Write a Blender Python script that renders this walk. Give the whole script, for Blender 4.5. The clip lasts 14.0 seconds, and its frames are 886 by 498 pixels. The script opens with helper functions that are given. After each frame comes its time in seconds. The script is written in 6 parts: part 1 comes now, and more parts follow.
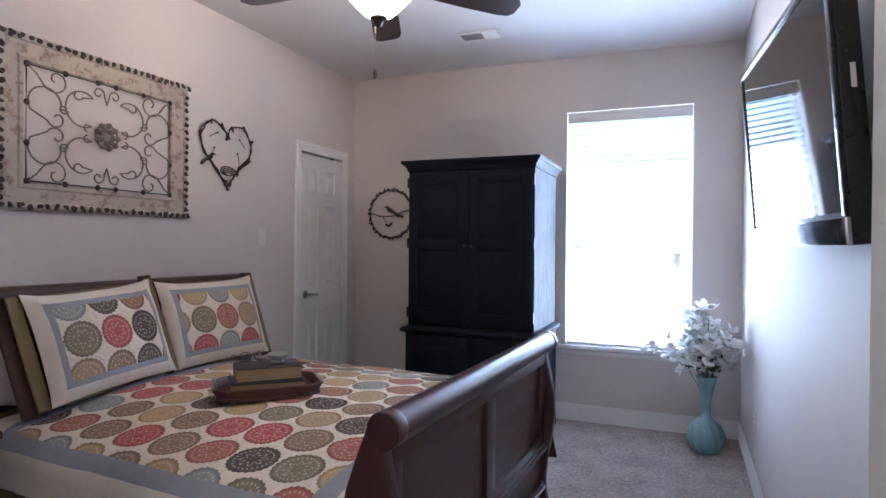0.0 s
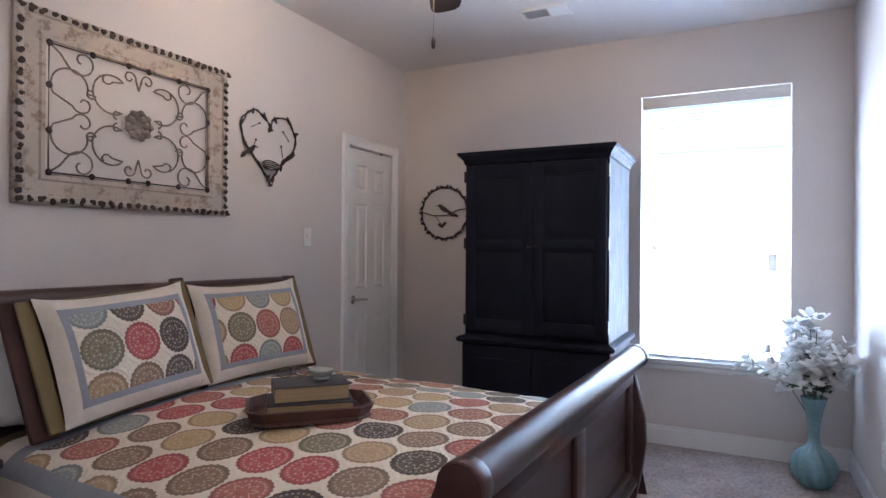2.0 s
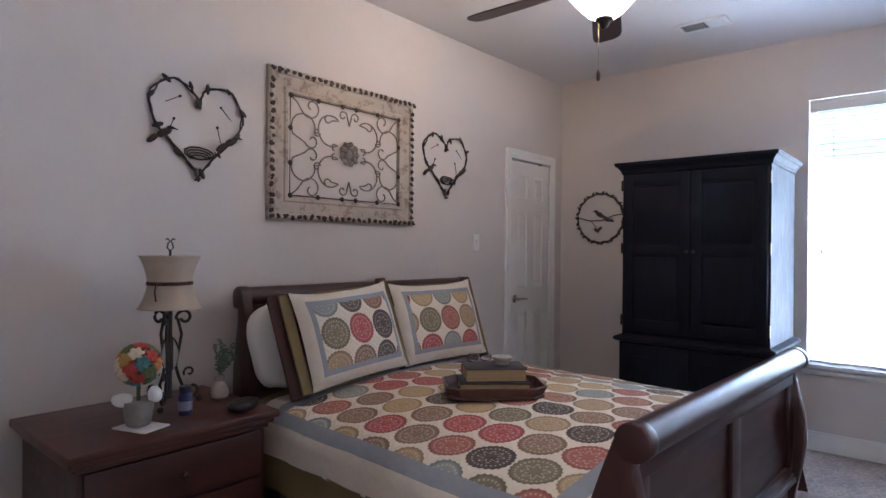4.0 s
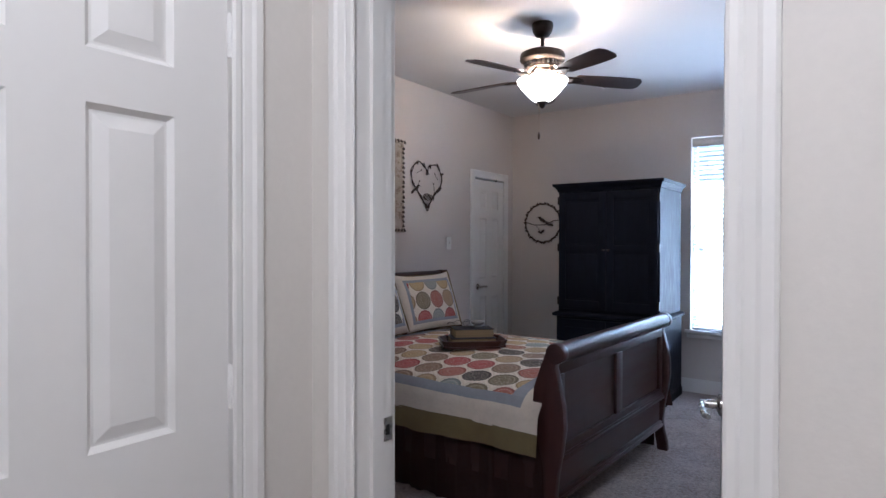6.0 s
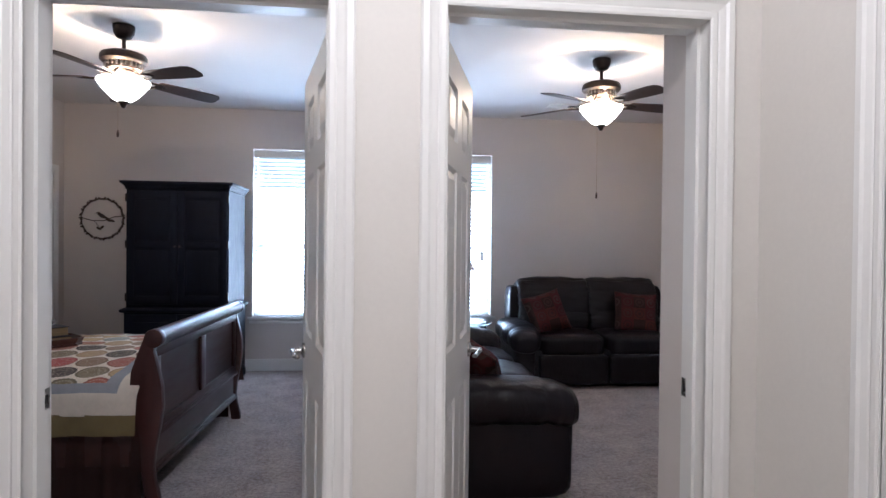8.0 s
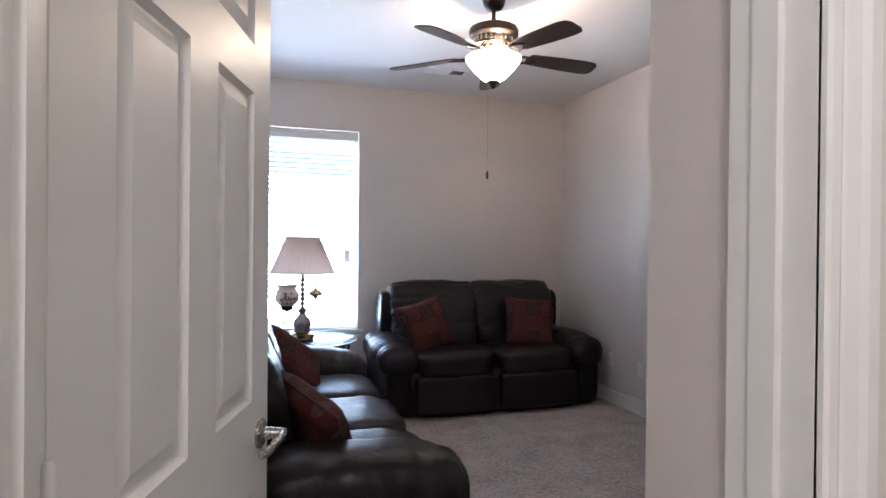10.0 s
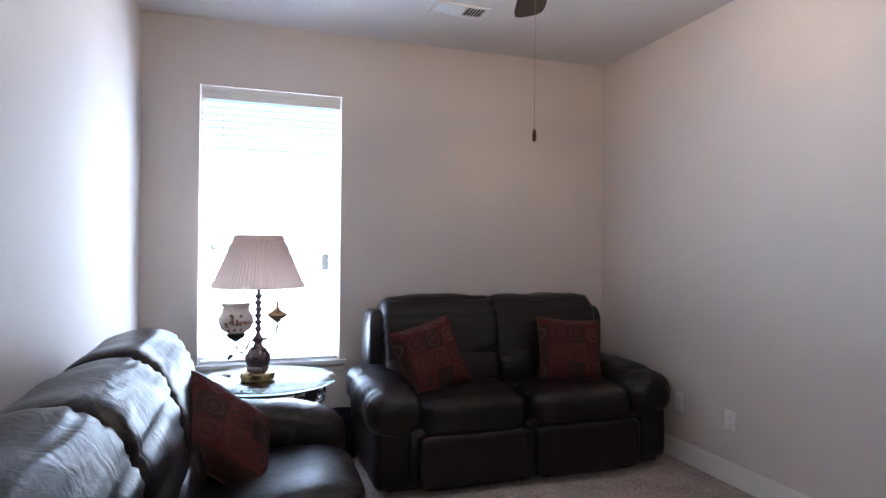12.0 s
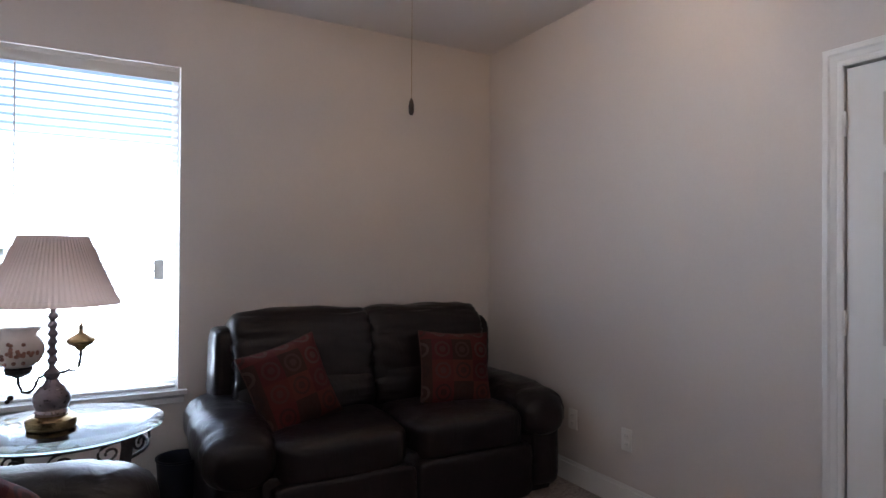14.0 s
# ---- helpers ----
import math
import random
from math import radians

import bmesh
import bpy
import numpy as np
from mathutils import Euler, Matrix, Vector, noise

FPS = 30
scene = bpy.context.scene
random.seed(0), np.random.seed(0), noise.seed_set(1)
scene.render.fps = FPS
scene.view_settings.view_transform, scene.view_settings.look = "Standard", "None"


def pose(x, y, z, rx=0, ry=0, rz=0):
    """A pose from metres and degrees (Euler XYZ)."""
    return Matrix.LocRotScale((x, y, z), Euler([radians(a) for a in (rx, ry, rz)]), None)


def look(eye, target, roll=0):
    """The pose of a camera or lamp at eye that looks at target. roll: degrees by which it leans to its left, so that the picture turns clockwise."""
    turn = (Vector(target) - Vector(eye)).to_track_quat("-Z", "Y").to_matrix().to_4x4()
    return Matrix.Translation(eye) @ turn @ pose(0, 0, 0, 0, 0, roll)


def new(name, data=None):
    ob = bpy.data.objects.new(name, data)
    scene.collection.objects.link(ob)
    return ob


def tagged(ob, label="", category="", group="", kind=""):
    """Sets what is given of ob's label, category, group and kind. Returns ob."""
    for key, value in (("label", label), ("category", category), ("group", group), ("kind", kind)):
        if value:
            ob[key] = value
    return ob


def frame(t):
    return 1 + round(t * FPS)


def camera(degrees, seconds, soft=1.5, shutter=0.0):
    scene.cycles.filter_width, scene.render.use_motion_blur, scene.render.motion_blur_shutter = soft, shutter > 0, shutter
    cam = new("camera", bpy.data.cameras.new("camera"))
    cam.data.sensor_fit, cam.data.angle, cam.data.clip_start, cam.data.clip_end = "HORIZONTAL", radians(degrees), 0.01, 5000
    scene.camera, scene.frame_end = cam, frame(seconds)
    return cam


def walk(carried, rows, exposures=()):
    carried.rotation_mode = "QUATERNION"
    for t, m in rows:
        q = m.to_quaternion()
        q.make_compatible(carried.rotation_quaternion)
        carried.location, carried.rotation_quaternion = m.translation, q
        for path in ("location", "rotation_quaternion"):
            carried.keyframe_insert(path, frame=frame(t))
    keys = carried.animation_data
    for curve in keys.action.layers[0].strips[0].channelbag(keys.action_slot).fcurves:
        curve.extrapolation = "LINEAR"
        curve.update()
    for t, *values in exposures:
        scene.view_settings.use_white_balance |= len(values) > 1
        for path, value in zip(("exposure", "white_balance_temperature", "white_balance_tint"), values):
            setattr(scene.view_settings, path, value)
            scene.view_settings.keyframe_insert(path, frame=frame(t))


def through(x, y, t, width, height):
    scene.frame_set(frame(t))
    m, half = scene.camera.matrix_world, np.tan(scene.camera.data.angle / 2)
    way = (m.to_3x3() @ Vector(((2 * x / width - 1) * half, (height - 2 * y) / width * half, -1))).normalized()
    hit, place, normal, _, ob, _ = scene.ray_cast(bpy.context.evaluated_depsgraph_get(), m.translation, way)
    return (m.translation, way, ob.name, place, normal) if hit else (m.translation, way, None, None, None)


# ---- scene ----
cam = camera(73.6, 14.0)
PATH = [
    (0, (0.158, 0.067, 1.33), (-0.597, 1.919, 1.316), 0.5),
    (0.5, (0.169, 0.255, 1.305), (-0.485, 2.145, 1.296), 0.5),
    (1, (0.096, 0.377, 1.301), (-0.514, 2.282, 1.298), 0.5),
    (1.5, (-0.019, 0.406, 1.293), (-0.682, 2.293, 1.296), 0.4),
    (2, (-0.075, 0.392, 1.3), (-0.971, 2.18, 1.302), 0.4),
    (2.5, (-0.102, 0.35, 1.306), (-1.238, 1.996, 1.305), 0.5),
    (3, (-0.068, 0.312, 1.305), (-1.407, 1.798, 1.305), 0.6),
    (5.5, (0.479, -0.869, 1.387), (-0.741, 0.716, 1.37), 0.2),
    (6, (0.648, -1.166, 1.388), (-0.517, 0.459, 1.364), 0.1),
    (6.5, (0.597, -1.442, 1.39), (-0.227, 0.38, 1.365), 0.6),
    (7, (0.542, -1.648, 1.393), (0.18, 0.319, 1.373), 0.7),
    (7.5, (0.555, -1.818, 1.393), (0.509, 0.181, 1.373), 0.6),
    (8, (0.603, -1.826, 1.375), (0.831, 0.161, 1.356), 0.6),
    (8.5, (0.702, -1.608, 1.366), (1.118, 0.348, 1.346), 0.7),
    (9, (0.79, -1.358, 1.353), (1.318, 0.571, 1.333), 0.7),
    (11.5, (1.236, 0.379, 1.313), (1.87, 2.276, 1.314), 0.5),
    (12, (1.286, 0.608, 1.32), (1.912, 2.507, 1.324), 0.6),
    (12.5, (1.331, 0.862, 1.309), (1.968, 2.758, 1.323), 0.5),
    (13, (1.47, 1.03, 1.319), (2.09, 2.931, 1.333), 0.4),
    (13.5, (1.541, 1.094, 1.328), (2.259, 2.961, 1.344), 0.4),
    (14, (1.549, 1.078, 1.326), (2.529, 2.822, 1.345), 0.4),
]
walk(cam, [(t, look(eye, target, roll)) for t, eye, target, roll in PATH],
     exposures=((0.0, 1.36, 5550, 15), (1.5, 1.36, 5600, 15), (3.0, 1.48, 5850, 17), (5.5, 0.85, 5300, 12), (9.0, 1.02, 5650, 12), (11.5, 1.1, 5950, 15), (12.5, 1.0, 5950, 15), (13.5, 0.78, 6000, 15), (14.0, 0.5, 6250, 16)))

# ---- light ----
world = bpy.data.worlds.new("sky")
scene.world = world
world.use_nodes = True
wn = world.node_tree
sky = wn.nodes.new("ShaderNodeTexSky")
sky.sky_type, sky.sun_disc = "NISHITA", False
sky.sun_elevation, sky.sun_rotation = radians(40), radians(200)
wn.links.new(sky.outputs[0], wn.nodes["Background"].inputs[0])
wn.nodes["Background"].inputs[1].default_value = 0.12


def lamp(name, kind, m, power, colour, size=0.1, size_y=None):
    data = bpy.data.lights.new(name, kind)
    data.energy, data.color = power, colour
    if kind == "AREA":
        data.shape, data.size, data.size_y = "RECTANGLE", size, size_y or size
    else:
        data.shadow_soft_size = size
    ob = new(name, data)
    ob.matrix_world = m
    return ob


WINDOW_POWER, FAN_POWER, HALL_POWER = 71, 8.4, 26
DAYLIGHT, BULB = (0.74, 0.87, 1.0), (1.0, 0.72, 0.46)

# ---- plan ----
XL, XR = -2.56, 0.53          # bedroom side walls
X2L, X2R = 0.655, 3.926       # sitting room side walls
YW, YF, YH = 4.635, -0.06, -0.185   # window wall, room side and hall side of the front wall
ZC = 2.77                     # ceiling
HL, HR, HB = -0.445, 1.735, -3.1    # hall side walls and back wall
D1, D2, DH = (-0.298, 0.472), (0.798, 1.568), 2.035   # the two doorways
W1, W2, WZ = (-0.684, 0.21), (0.99, 1.881), (0.575, 2.352)
FAN1, FAN2 = (-1.036, 2.261), (2.284, 2.48)
for wx in (W1, W2):
    lamp("window_daylight", "AREA", pose((wx[0] + wx[1]) / 2, YW + 0.42, 1.24, -90, 0, 0), WINDOW_POWER, DAYLIGHT, 1.2, 1.48)
for fx, fy in (FAN1, FAN2):
    for k in range(3):
        lamp("fan_bulb", "POINT", pose(fx + 0.1 * math.cos(k * 2.09 + 0.5), fy + 0.1 * math.sin(k * 2.09 + 0.5), 2.447), FAN_POWER, BULB, 0.012)
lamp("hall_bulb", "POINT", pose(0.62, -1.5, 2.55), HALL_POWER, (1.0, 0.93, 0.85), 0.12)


# ---- materials ----
def N(nt, kind, *ins, **props):
    n = nt.nodes.new("ShaderNode" + kind)
    for k, v in props.items():
        if k == "op":
            n.operation = v
        elif k == "mode":
            n.blend_type = v
        elif k == "dtype":
            n.data_type = v
        elif k == "interp":
            n.color_ramp.interpolation = v
        elif k == "feature":
            n.feature = v
    for i, v in enumerate(ins):
        if v is None:
            continue
        if isinstance(v, bpy.types.NodeSocket):
            nt.links.new(v, n.inputs[i])
        else:
            n.inputs[i].default_value = v
    return n


def M(nt, op, *ins):
    return N(nt, "Math", *ins, op=op).outputs[0]


def mix(nt, fac, a, b, mode="MIX"):
    n = nt.nodes.new("ShaderNodeMixRGB")
    n.blend_type = mode
    for i, v in enumerate((fac, a, b)):
        if isinstance(v, bpy.types.NodeSocket):
            nt.links.new(v, n.inputs[i])
        else:
            n.inputs[i].default_value = v if i == 0 else (*v, 1)
    return n.outputs[0]


def base(name):
    m = bpy.data.materials.new(name)
    m.use_nodes = True
    nt = m.node_tree
    return m, nt, nt.nodes["Principled BSDF"], nt.nodes.new("ShaderNodeTexCoord").outputs["Object"]


def noise_tex(nt, co, scale, detail=4.0, rough=0.55):
    n = nt.nodes.new("ShaderNodeTexNoise")
    nt.links.new(co, n.inputs["Vector"])
    n.inputs["Scale"].default_value, n.inputs["Detail"].default_value, n.inputs["Roughness"].default_value = scale, detail, rough
    return n.outputs[0]


def bump(nt, bsdf, height, strength, dist):
    b = nt.nodes.new("ShaderNodeBump")
    b.inputs["Strength"].default_value, b.inputs["Distance"].default_value = strength, dist
    nt.links.new(height, b.inputs["Height"])
    nt.links.new(b.outputs[0], bsdf.inputs["Normal"])


def mat(name, colour, rough=0.6, metal=0.0, vary=0.12, scale=3.0, fine=60.0, relief=0.15, dist=0.002, spec=0.5, stretch=None, coat=0.0, through=0.0):
    """Colour that varies at two scales, with a fine relief and uneven gloss."""
    m, nt, b, co = base(name)
    if stretch:
        mp = nt.nodes.new("ShaderNodeMapping")
        mp.inputs["Scale"].default_value = stretch
        nt.links.new(co, mp.inputs[0])
        co = mp.outputs[0]
    big, small = noise_tex(nt, co, scale), noise_tex(nt, co, fine, 6)
    f = M(nt, "ADD", M(nt, "MULTIPLY", big, 0.6), M(nt, "MULTIPLY", small, 0.4))
    f = N(nt, "MapRange", f, 0.35, 0.65, 0.0, 1.0).outputs[0]
    lo, hi = tuple(c * (1 - vary) for c in colour), tuple(min(1, c * (1 + vary)) for c in colour)
    nt.links.new(mix(nt, f, lo, hi), b.inputs["Base Color"])
    nt.links.new(N(nt, "MapRange", small, 0.3, 0.7, rough * 0.85, min(1, rough * 1.15)).outputs[0], b.inputs["Roughness"])
    b.inputs["Metallic"].default_value, b.inputs["Specular IOR Level"].default_value = metal, spec
    b.inputs["Coat Weight"].default_value = coat
    b.inputs["Coat Roughness"].default_value = 0.15
    if relief:
        bump(nt, b, small, relief, dist)
    if through:
        tr = nt.nodes.new("ShaderNodeBsdfTranslucent")
        tr.inputs[0].default_value = (*colour, 1)
        nt.links.new(N(nt, "MixShader", through, b.outputs[0], tr.outputs[0]).outputs[0], nt.nodes["Material Output"].inputs[0])
    return m


WALL = mat("wall_paint", (0.63, 0.575, 0.54), 0.7, vary=0.03, scale=1.2, fine=70, relief=0.25, dist=0.002, spec=0.3)
HALLPAINT = mat("hall_paint", (0.70, 0.665, 0.62), 0.65, vary=0.03, scale=1.2, fine=60, relief=0.3, dist=0.002, spec=0.3)
CEIL = mat("ceiling_paint", (0.72, 0.69, 0.67), 0.85, vary=0.02, scale=1.5, fine=90, relief=0.3, dist=0.002, spec=0.2)
TRIM = mat("trim_paint", (0.78, 0.765, 0.74), 0.35, vary=0.02, scale=2, fine=25, relief=0.05)
DOORP = mat("door_paint", (0.77, 0.755, 0.73), 0.36, vary=0.015, scale=2, fine=30, relief=0.02, dist=0.001)
CHERRY = mat("cherry_wood", (0.045, 0.015, 0.013), 0.36, vary=0.35, scale=2, fine=18, relief=0.0, dist=0.001, stretch=(1, 0.15, 1), coat=0.08)
CHERRY_UP = mat("cherry_wood_upright", (0.045, 0.015, 0.013), 0.36, vary=0.35, scale=2, fine=18, relief=0.0, dist=0.001, stretch=(1, 1, 0.15), coat=0.08)
NIGHTW = mat("nightstand_wood", (0.075, 0.024, 0.016), 0.4, vary=0.35, scale=2, fine=16, relief=0.05, dist=0.001, stretch=(1, 0.15, 1), coat=0.2)
BLACKW = mat("black_painted_wood", (0.010, 0.011, 0.019), 0.62, vary=0.3, scale=4, fine=40, relief=0.06, dist=0.001, stretch=(1, 1, 0.2), spec=0.12)
IRON = mat("dark_iron", (0.035, 0.027, 0.025), 0.5, metal=0.6, vary=0.4, scale=12, fine=80, relief=0.3)
RUST = mat("rusted_wire", (0.055, 0.038, 0.033), 0.65, metal=0.4, vary=0.5, scale=15, fine=80, relief=0.3)
SCROLL = mat("weathered_iron", (0.20, 0.165, 0.135), 0.7, metal=0.3, vary=0.45, scale=14, fine=80, relief=0.3)
NICKEL = mat("satin_nickel", (0.42, 0.40, 0.37), 0.28, metal=1.0, vary=0.08, relief=0)
BRONZE = mat("fan_bronze", (0.045, 0.032, 0.026), 0.4, metal=0.7, vary=0.3, scale=8, relief=0.1)
BLADE = mat("fan_blade_wood", (0.05, 0.026, 0.020), 0.32, vary=0.35, scale=4, fine=30, relief=0.05, stretch=(0.15, 1, 1))
BRASS = mat("aged_brass", (0.52, 0.40, 0.22), 0.22, metal=1.0, vary=0.15, scale=10, relief=0.03)
PEWTER = mat("dark_lamp_metal", (0.22, 0.18, 0.19), 0.3, metal=0.8, vary=0.2, scale=12, relief=0.05)


def leather_material():
    """Worn hide: fine pores, soft creases and rubbed patches of uneven gloss."""
    m, nt, b, co = base("dark_brown_leather")
    pores, patch = noise_tex(nt, co, 160, 4), noise_tex(nt, co, 4.5, 5, 0.6)
    mp = nt.nodes.new("ShaderNodeMapping")
    mp.inputs["Scale"].default_value = (1.0, 1.0, 0.35)
    nt.links.new(co, mp.inputs[0])
    warp = nt.nodes.new("ShaderNodeTexNoise")
    nt.links.new(mp.outputs[0], warp.inputs["Vector"])
    warp.inputs["Scale"].default_value, warp.inputs["Detail"].default_value, warp.inputs["Distortion"].default_value = 11, 5, 1.6
    crease = M(nt, "ABSOLUTE", M(nt, "SUBTRACT", warp.outputs[0], 0.5))
    nt.links.new(mix(nt, patch, (0.0065, 0.0045, 0.006), (0.0125, 0.0082, 0.0095)), b.inputs["Base Color"])
    nt.links.new(N(nt, "MapRange", M(nt, "ADD", M(nt, "MULTIPLY", patch, 0.7), M(nt, "MULTIPLY", pores, 0.3)), 0.3, 0.7, 0.30, 0.40).outputs[0], b.inputs["Roughness"])
    b.inputs["Specular IOR Level"].default_value = 0.31
    bump(nt, b, M(nt, "ADD", M(nt, "MULTIPLY", crease, 3.0), M(nt, "MULTIPLY", pores, 0.1)), 0.28, 0.006)
    return m


LEATHER = leather_material()
PLASTIC = mat("white_plastic", (0.74, 0.72, 0.69), 0.4, vary=0.02, relief=0)
TVBLACK = mat("black_plastic", (0.012, 0.012, 0.014), 0.3, vary=0.1, relief=0.03)
SCREEN = mat("tv_screen_glass", (0.006, 0.006, 0.008), 0.04, vary=0.05, relief=0, spec=0.9)
CHROME = mat("silver_bezel", (0.62, 0.64, 0.66), 0.12, metal=1.0, vary=0.05, scale=20, fine=30, relief=0.12, dist=0.003)
LINEN = mat("linen_shade", (0.56, 0.46, 0.36), 0.9, vary=0.12, scale=6, fine=160, relief=0.3, through=0.3)
PLEAT = mat("pleated_shade", (0.72, 0.62, 0.57), 0.85, vary=0.05, scale=5, fine=120, relief=0.15, through=0.6)
WHITEC = mat("white_cotton", (0.70, 0.67, 0.63), 0.9, vary=0.06, scale=5, fine=90, relief=0.4, dist=0.003)
BORDERW = mat("ivory_quilt_border", (0.66, 0.58, 0.49), 0.92, vary=0.07, scale=8, fine=45, relief=0.5, dist=0.004)
BORDERB = mat("grey_blue_quilt_border", (0.27, 0.28, 0.31), 0.92, vary=0.1, scale=8, fine=45, relief=0.5, dist=0.004)
OLIVE = mat("olive_quilt_border", (0.17, 0.125, 0.055), 0.92, vary=0.12, scale=8, fine=45, relief=0.4, dist=0.004)
BROWNC = mat("brown_bedskirt", (0.055, 0.024, 0.02), 0.95, vary=0.2, scale=6, fine=90, relief=0.3, dist=0.003)
TEAL = mat("teal_glaze", (0.20, 0.35, 0.38), 0.22, vary=0.15, scale=10, relief=0.03, coat=0.3)
PETAL = mat("white_petals", (0.88, 0.88, 0.87), 0.8, vary=0.05, scale=30, relief=0.1, through=0.3)
STEM = mat("green_stem", (0.07, 0.10, 0.055), 0.7, vary=0.3, scale=30, relief=0.1)
SAGE = mat("sage_leaves", (0.12, 0.16, 0.12), 0.8, vary=0.3, scale=30, relief=0.1)
BOOK = mat("dark_book_cloth", (0.035, 0.03, 0.034), 0.6, vary=0.2, scale=20, fine=120, relief=0.2)
PAGES = mat("book_pages", (0.36, 0.25, 0.13), 0.8, vary=0.2, scale=3, fine=25, relief=0.3, stretch=(0.2, 0.2, 30))
TRAYW = mat("tray_wood", (0.07, 0.03, 0.024), 0.35, vary=0.35, scale=5, fine=30, relief=0.1)
STONE = mat("grey_ceramic", (0.26, 0.25, 0.23), 0.6, vary=0.2, scale=12, relief=0.2)
BINB = mat("dark_blue_plastic", (0.02, 0.026, 0.045), 0.4, vary=0.1, relief=0.05)
MILK = mat("milk_glass", (0.72, 0.64, 0.58), 0.2, vary=0.06, scale=14, relief=0.02)
TAGM = mat("paper_tag", (0.55, 0.53, 0.5), 0.8, vary=0.1, scale=30, relief=0, through=0.4)
DARK = mat("dark_slot", (0.02, 0.018, 0.016), 0.8, vary=0.1, relief=0)
GLAZE = mat("painted_flowers", (0.30, 0.14, 0.10), 0.4, vary=0.4, scale=30, relief=0)


def carpet_material():
    m, nt, b, co = base("beige_carpet")
    v = nt.nodes.new("ShaderNodeTexVoronoi")
    v.inputs["Scale"].default_value = 130
    nt.links.new(co, v.inputs["Vector"])
    tuft = noise_tex(nt, co, 42, 8, 0.8)
    patch = noise_tex(nt, co, 5, 5, 0.6)
    f = M(nt, "ADD", M(nt, "MULTIPLY", tuft, 0.75), M(nt, "MULTIPLY", patch, 0.25))
    f = N(nt, "MapRange", f, 0.40, 0.60, 0.0, 1.0).outputs[0]
    nt.links.new(mix(nt, f, (0.22, 0.16, 0.14), (0.62, 0.51, 0.46)), b.inputs["Base Color"])
    b.inputs["Roughness"].default_value, b.inputs["Specular IOR Level"].default_value = 1.0, 0.1
    b.inputs["Sheen Weight"].default_value = 0.3
    bump(nt, b, M(nt, "ADD", tuft, M(nt, "MULTIPLY", v.outputs[0], 0.5)), 1.0, 0.02)
    return m


CARPET = carpet_material()


def medallion_material(name, pitch, ox, oy, seed, rows=0.93, stagger=0.5):
    """A cotton print: staggered round medallions in seven colours with pale stitched rosettes."""
    m, nt, b, co = base(name)
    sep = N(nt, "SeparateXYZ", co)
    u = M(nt, "ADD", M(nt, "DIVIDE", sep.outputs[0], pitch), ox)
    v = M(nt, "ADD", M(nt, "DIVIDE", sep.outputs[1], pitch * rows), oy)
    row = M(nt, "FLOOR", v)
    u = M(nt, "ADD", u, M(nt, "MULTIPLY", M(nt, "FLOORED_MODULO", row, 2.0), stagger))
    col = M(nt, "FLOOR", u)
    fx, fy = M(nt, "SUBTRACT", M(nt, "SUBTRACT", u, col), 0.5), M(nt, "MULTIPLY", M(nt, "SUBTRACT", M(nt, "SUBTRACT", v, row), 0.5), rows)
    r = M(nt, "SQRT", M(nt, "ADD", M(nt, "MULTIPLY", fx, fx), M(nt, "MULTIPLY", fy, fy)))
    a = M(nt, "ARCTAN2", fy, fx)
    wobble = M(nt, "MULTIPLY", M(nt, "SINE", M(nt, "MULTIPLY", a, 24.0)), 0.012)
    disc = M(nt, "LESS_THAN", M(nt, "ADD", r, wobble), 0.48)
    cell = N(nt, "CombineXYZ", col, row, float(seed))
    white = nt.nodes.new("ShaderNodeTexWhiteNoise")
    nt.links.new(cell.outputs[0], white.inputs["Vector"])
    ramp = N(nt, "ValToRGB", white.outputs["Value"], interp="CONSTANT")
    shades = ((0.32, 0.125, 0.08), (0.37, 0.25, 0.14), (0.05, 0.038, 0.042), (0.40, 0.06, 0.07), (0.40, 0.27, 0.15),
              (0.19, 0.16, 0.10), (0.25, 0.28, 0.27), (0.28, 0.12, 0.08), (0.46, 0.32, 0.16), (0.24, 0.15, 0.10), (0.36, 0.10, 0.08), (0.07, 0.055, 0.05))
    for k, c in enumerate(shades):
        e = ramp.color_ramp.elements[k] if k < 2 else ramp.color_ramp.elements.new(k / len(shades))
        e.position, e.color = k / len(shades), (*c, 1)
    petals = M(nt, "MULTIPLY", M(nt, "COSINE", M(nt, "MULTIPLY", a, 8.0)), 0.06)
    ring = M(nt, "LESS_THAN", M(nt, "ABSOLUTE", M(nt, "SUBTRACT", M(nt, "ADD", r, petals), 0.2)), 0.018)
    dots = M(nt, "MULTIPLY", M(nt, "LESS_THAN", M(nt, "ABSOLUTE", M(nt, "SUBTRACT", r, 0.36)), 0.022),
             M(nt, "GREATER_THAN", M(nt, "SINE", M(nt, "MULTIPLY", a, 26.0)), 0.1))
    rim = M(nt, "GREATER_THAN", r, 0.42)
    lace = noise_tex(nt, co, 170, 2)
    deco = M(nt, "MULTIPLY", M(nt, "MAXIMUM", ring, dots), M(nt, "ADD", M(nt, "MULTIPLY", lace, 0.9), 0.1))
    inked = mix(nt, M(nt, "MULTIPLY", rim, 0.35), ramp.outputs[0], (0.03, 0.025, 0.025))
    inked = mix(nt, deco, inked, (0.62, 0.54, 0.43))
    inked = mix(nt, M(nt, "MULTIPLY", noise_tex(nt, co, 90, 4), 0.25), inked, (0.5, 0.42, 0.33))
    cloth = mix(nt, noise_tex(nt, co, 12), (0.64, 0.555, 0.45), (0.76, 0.68, 0.57))
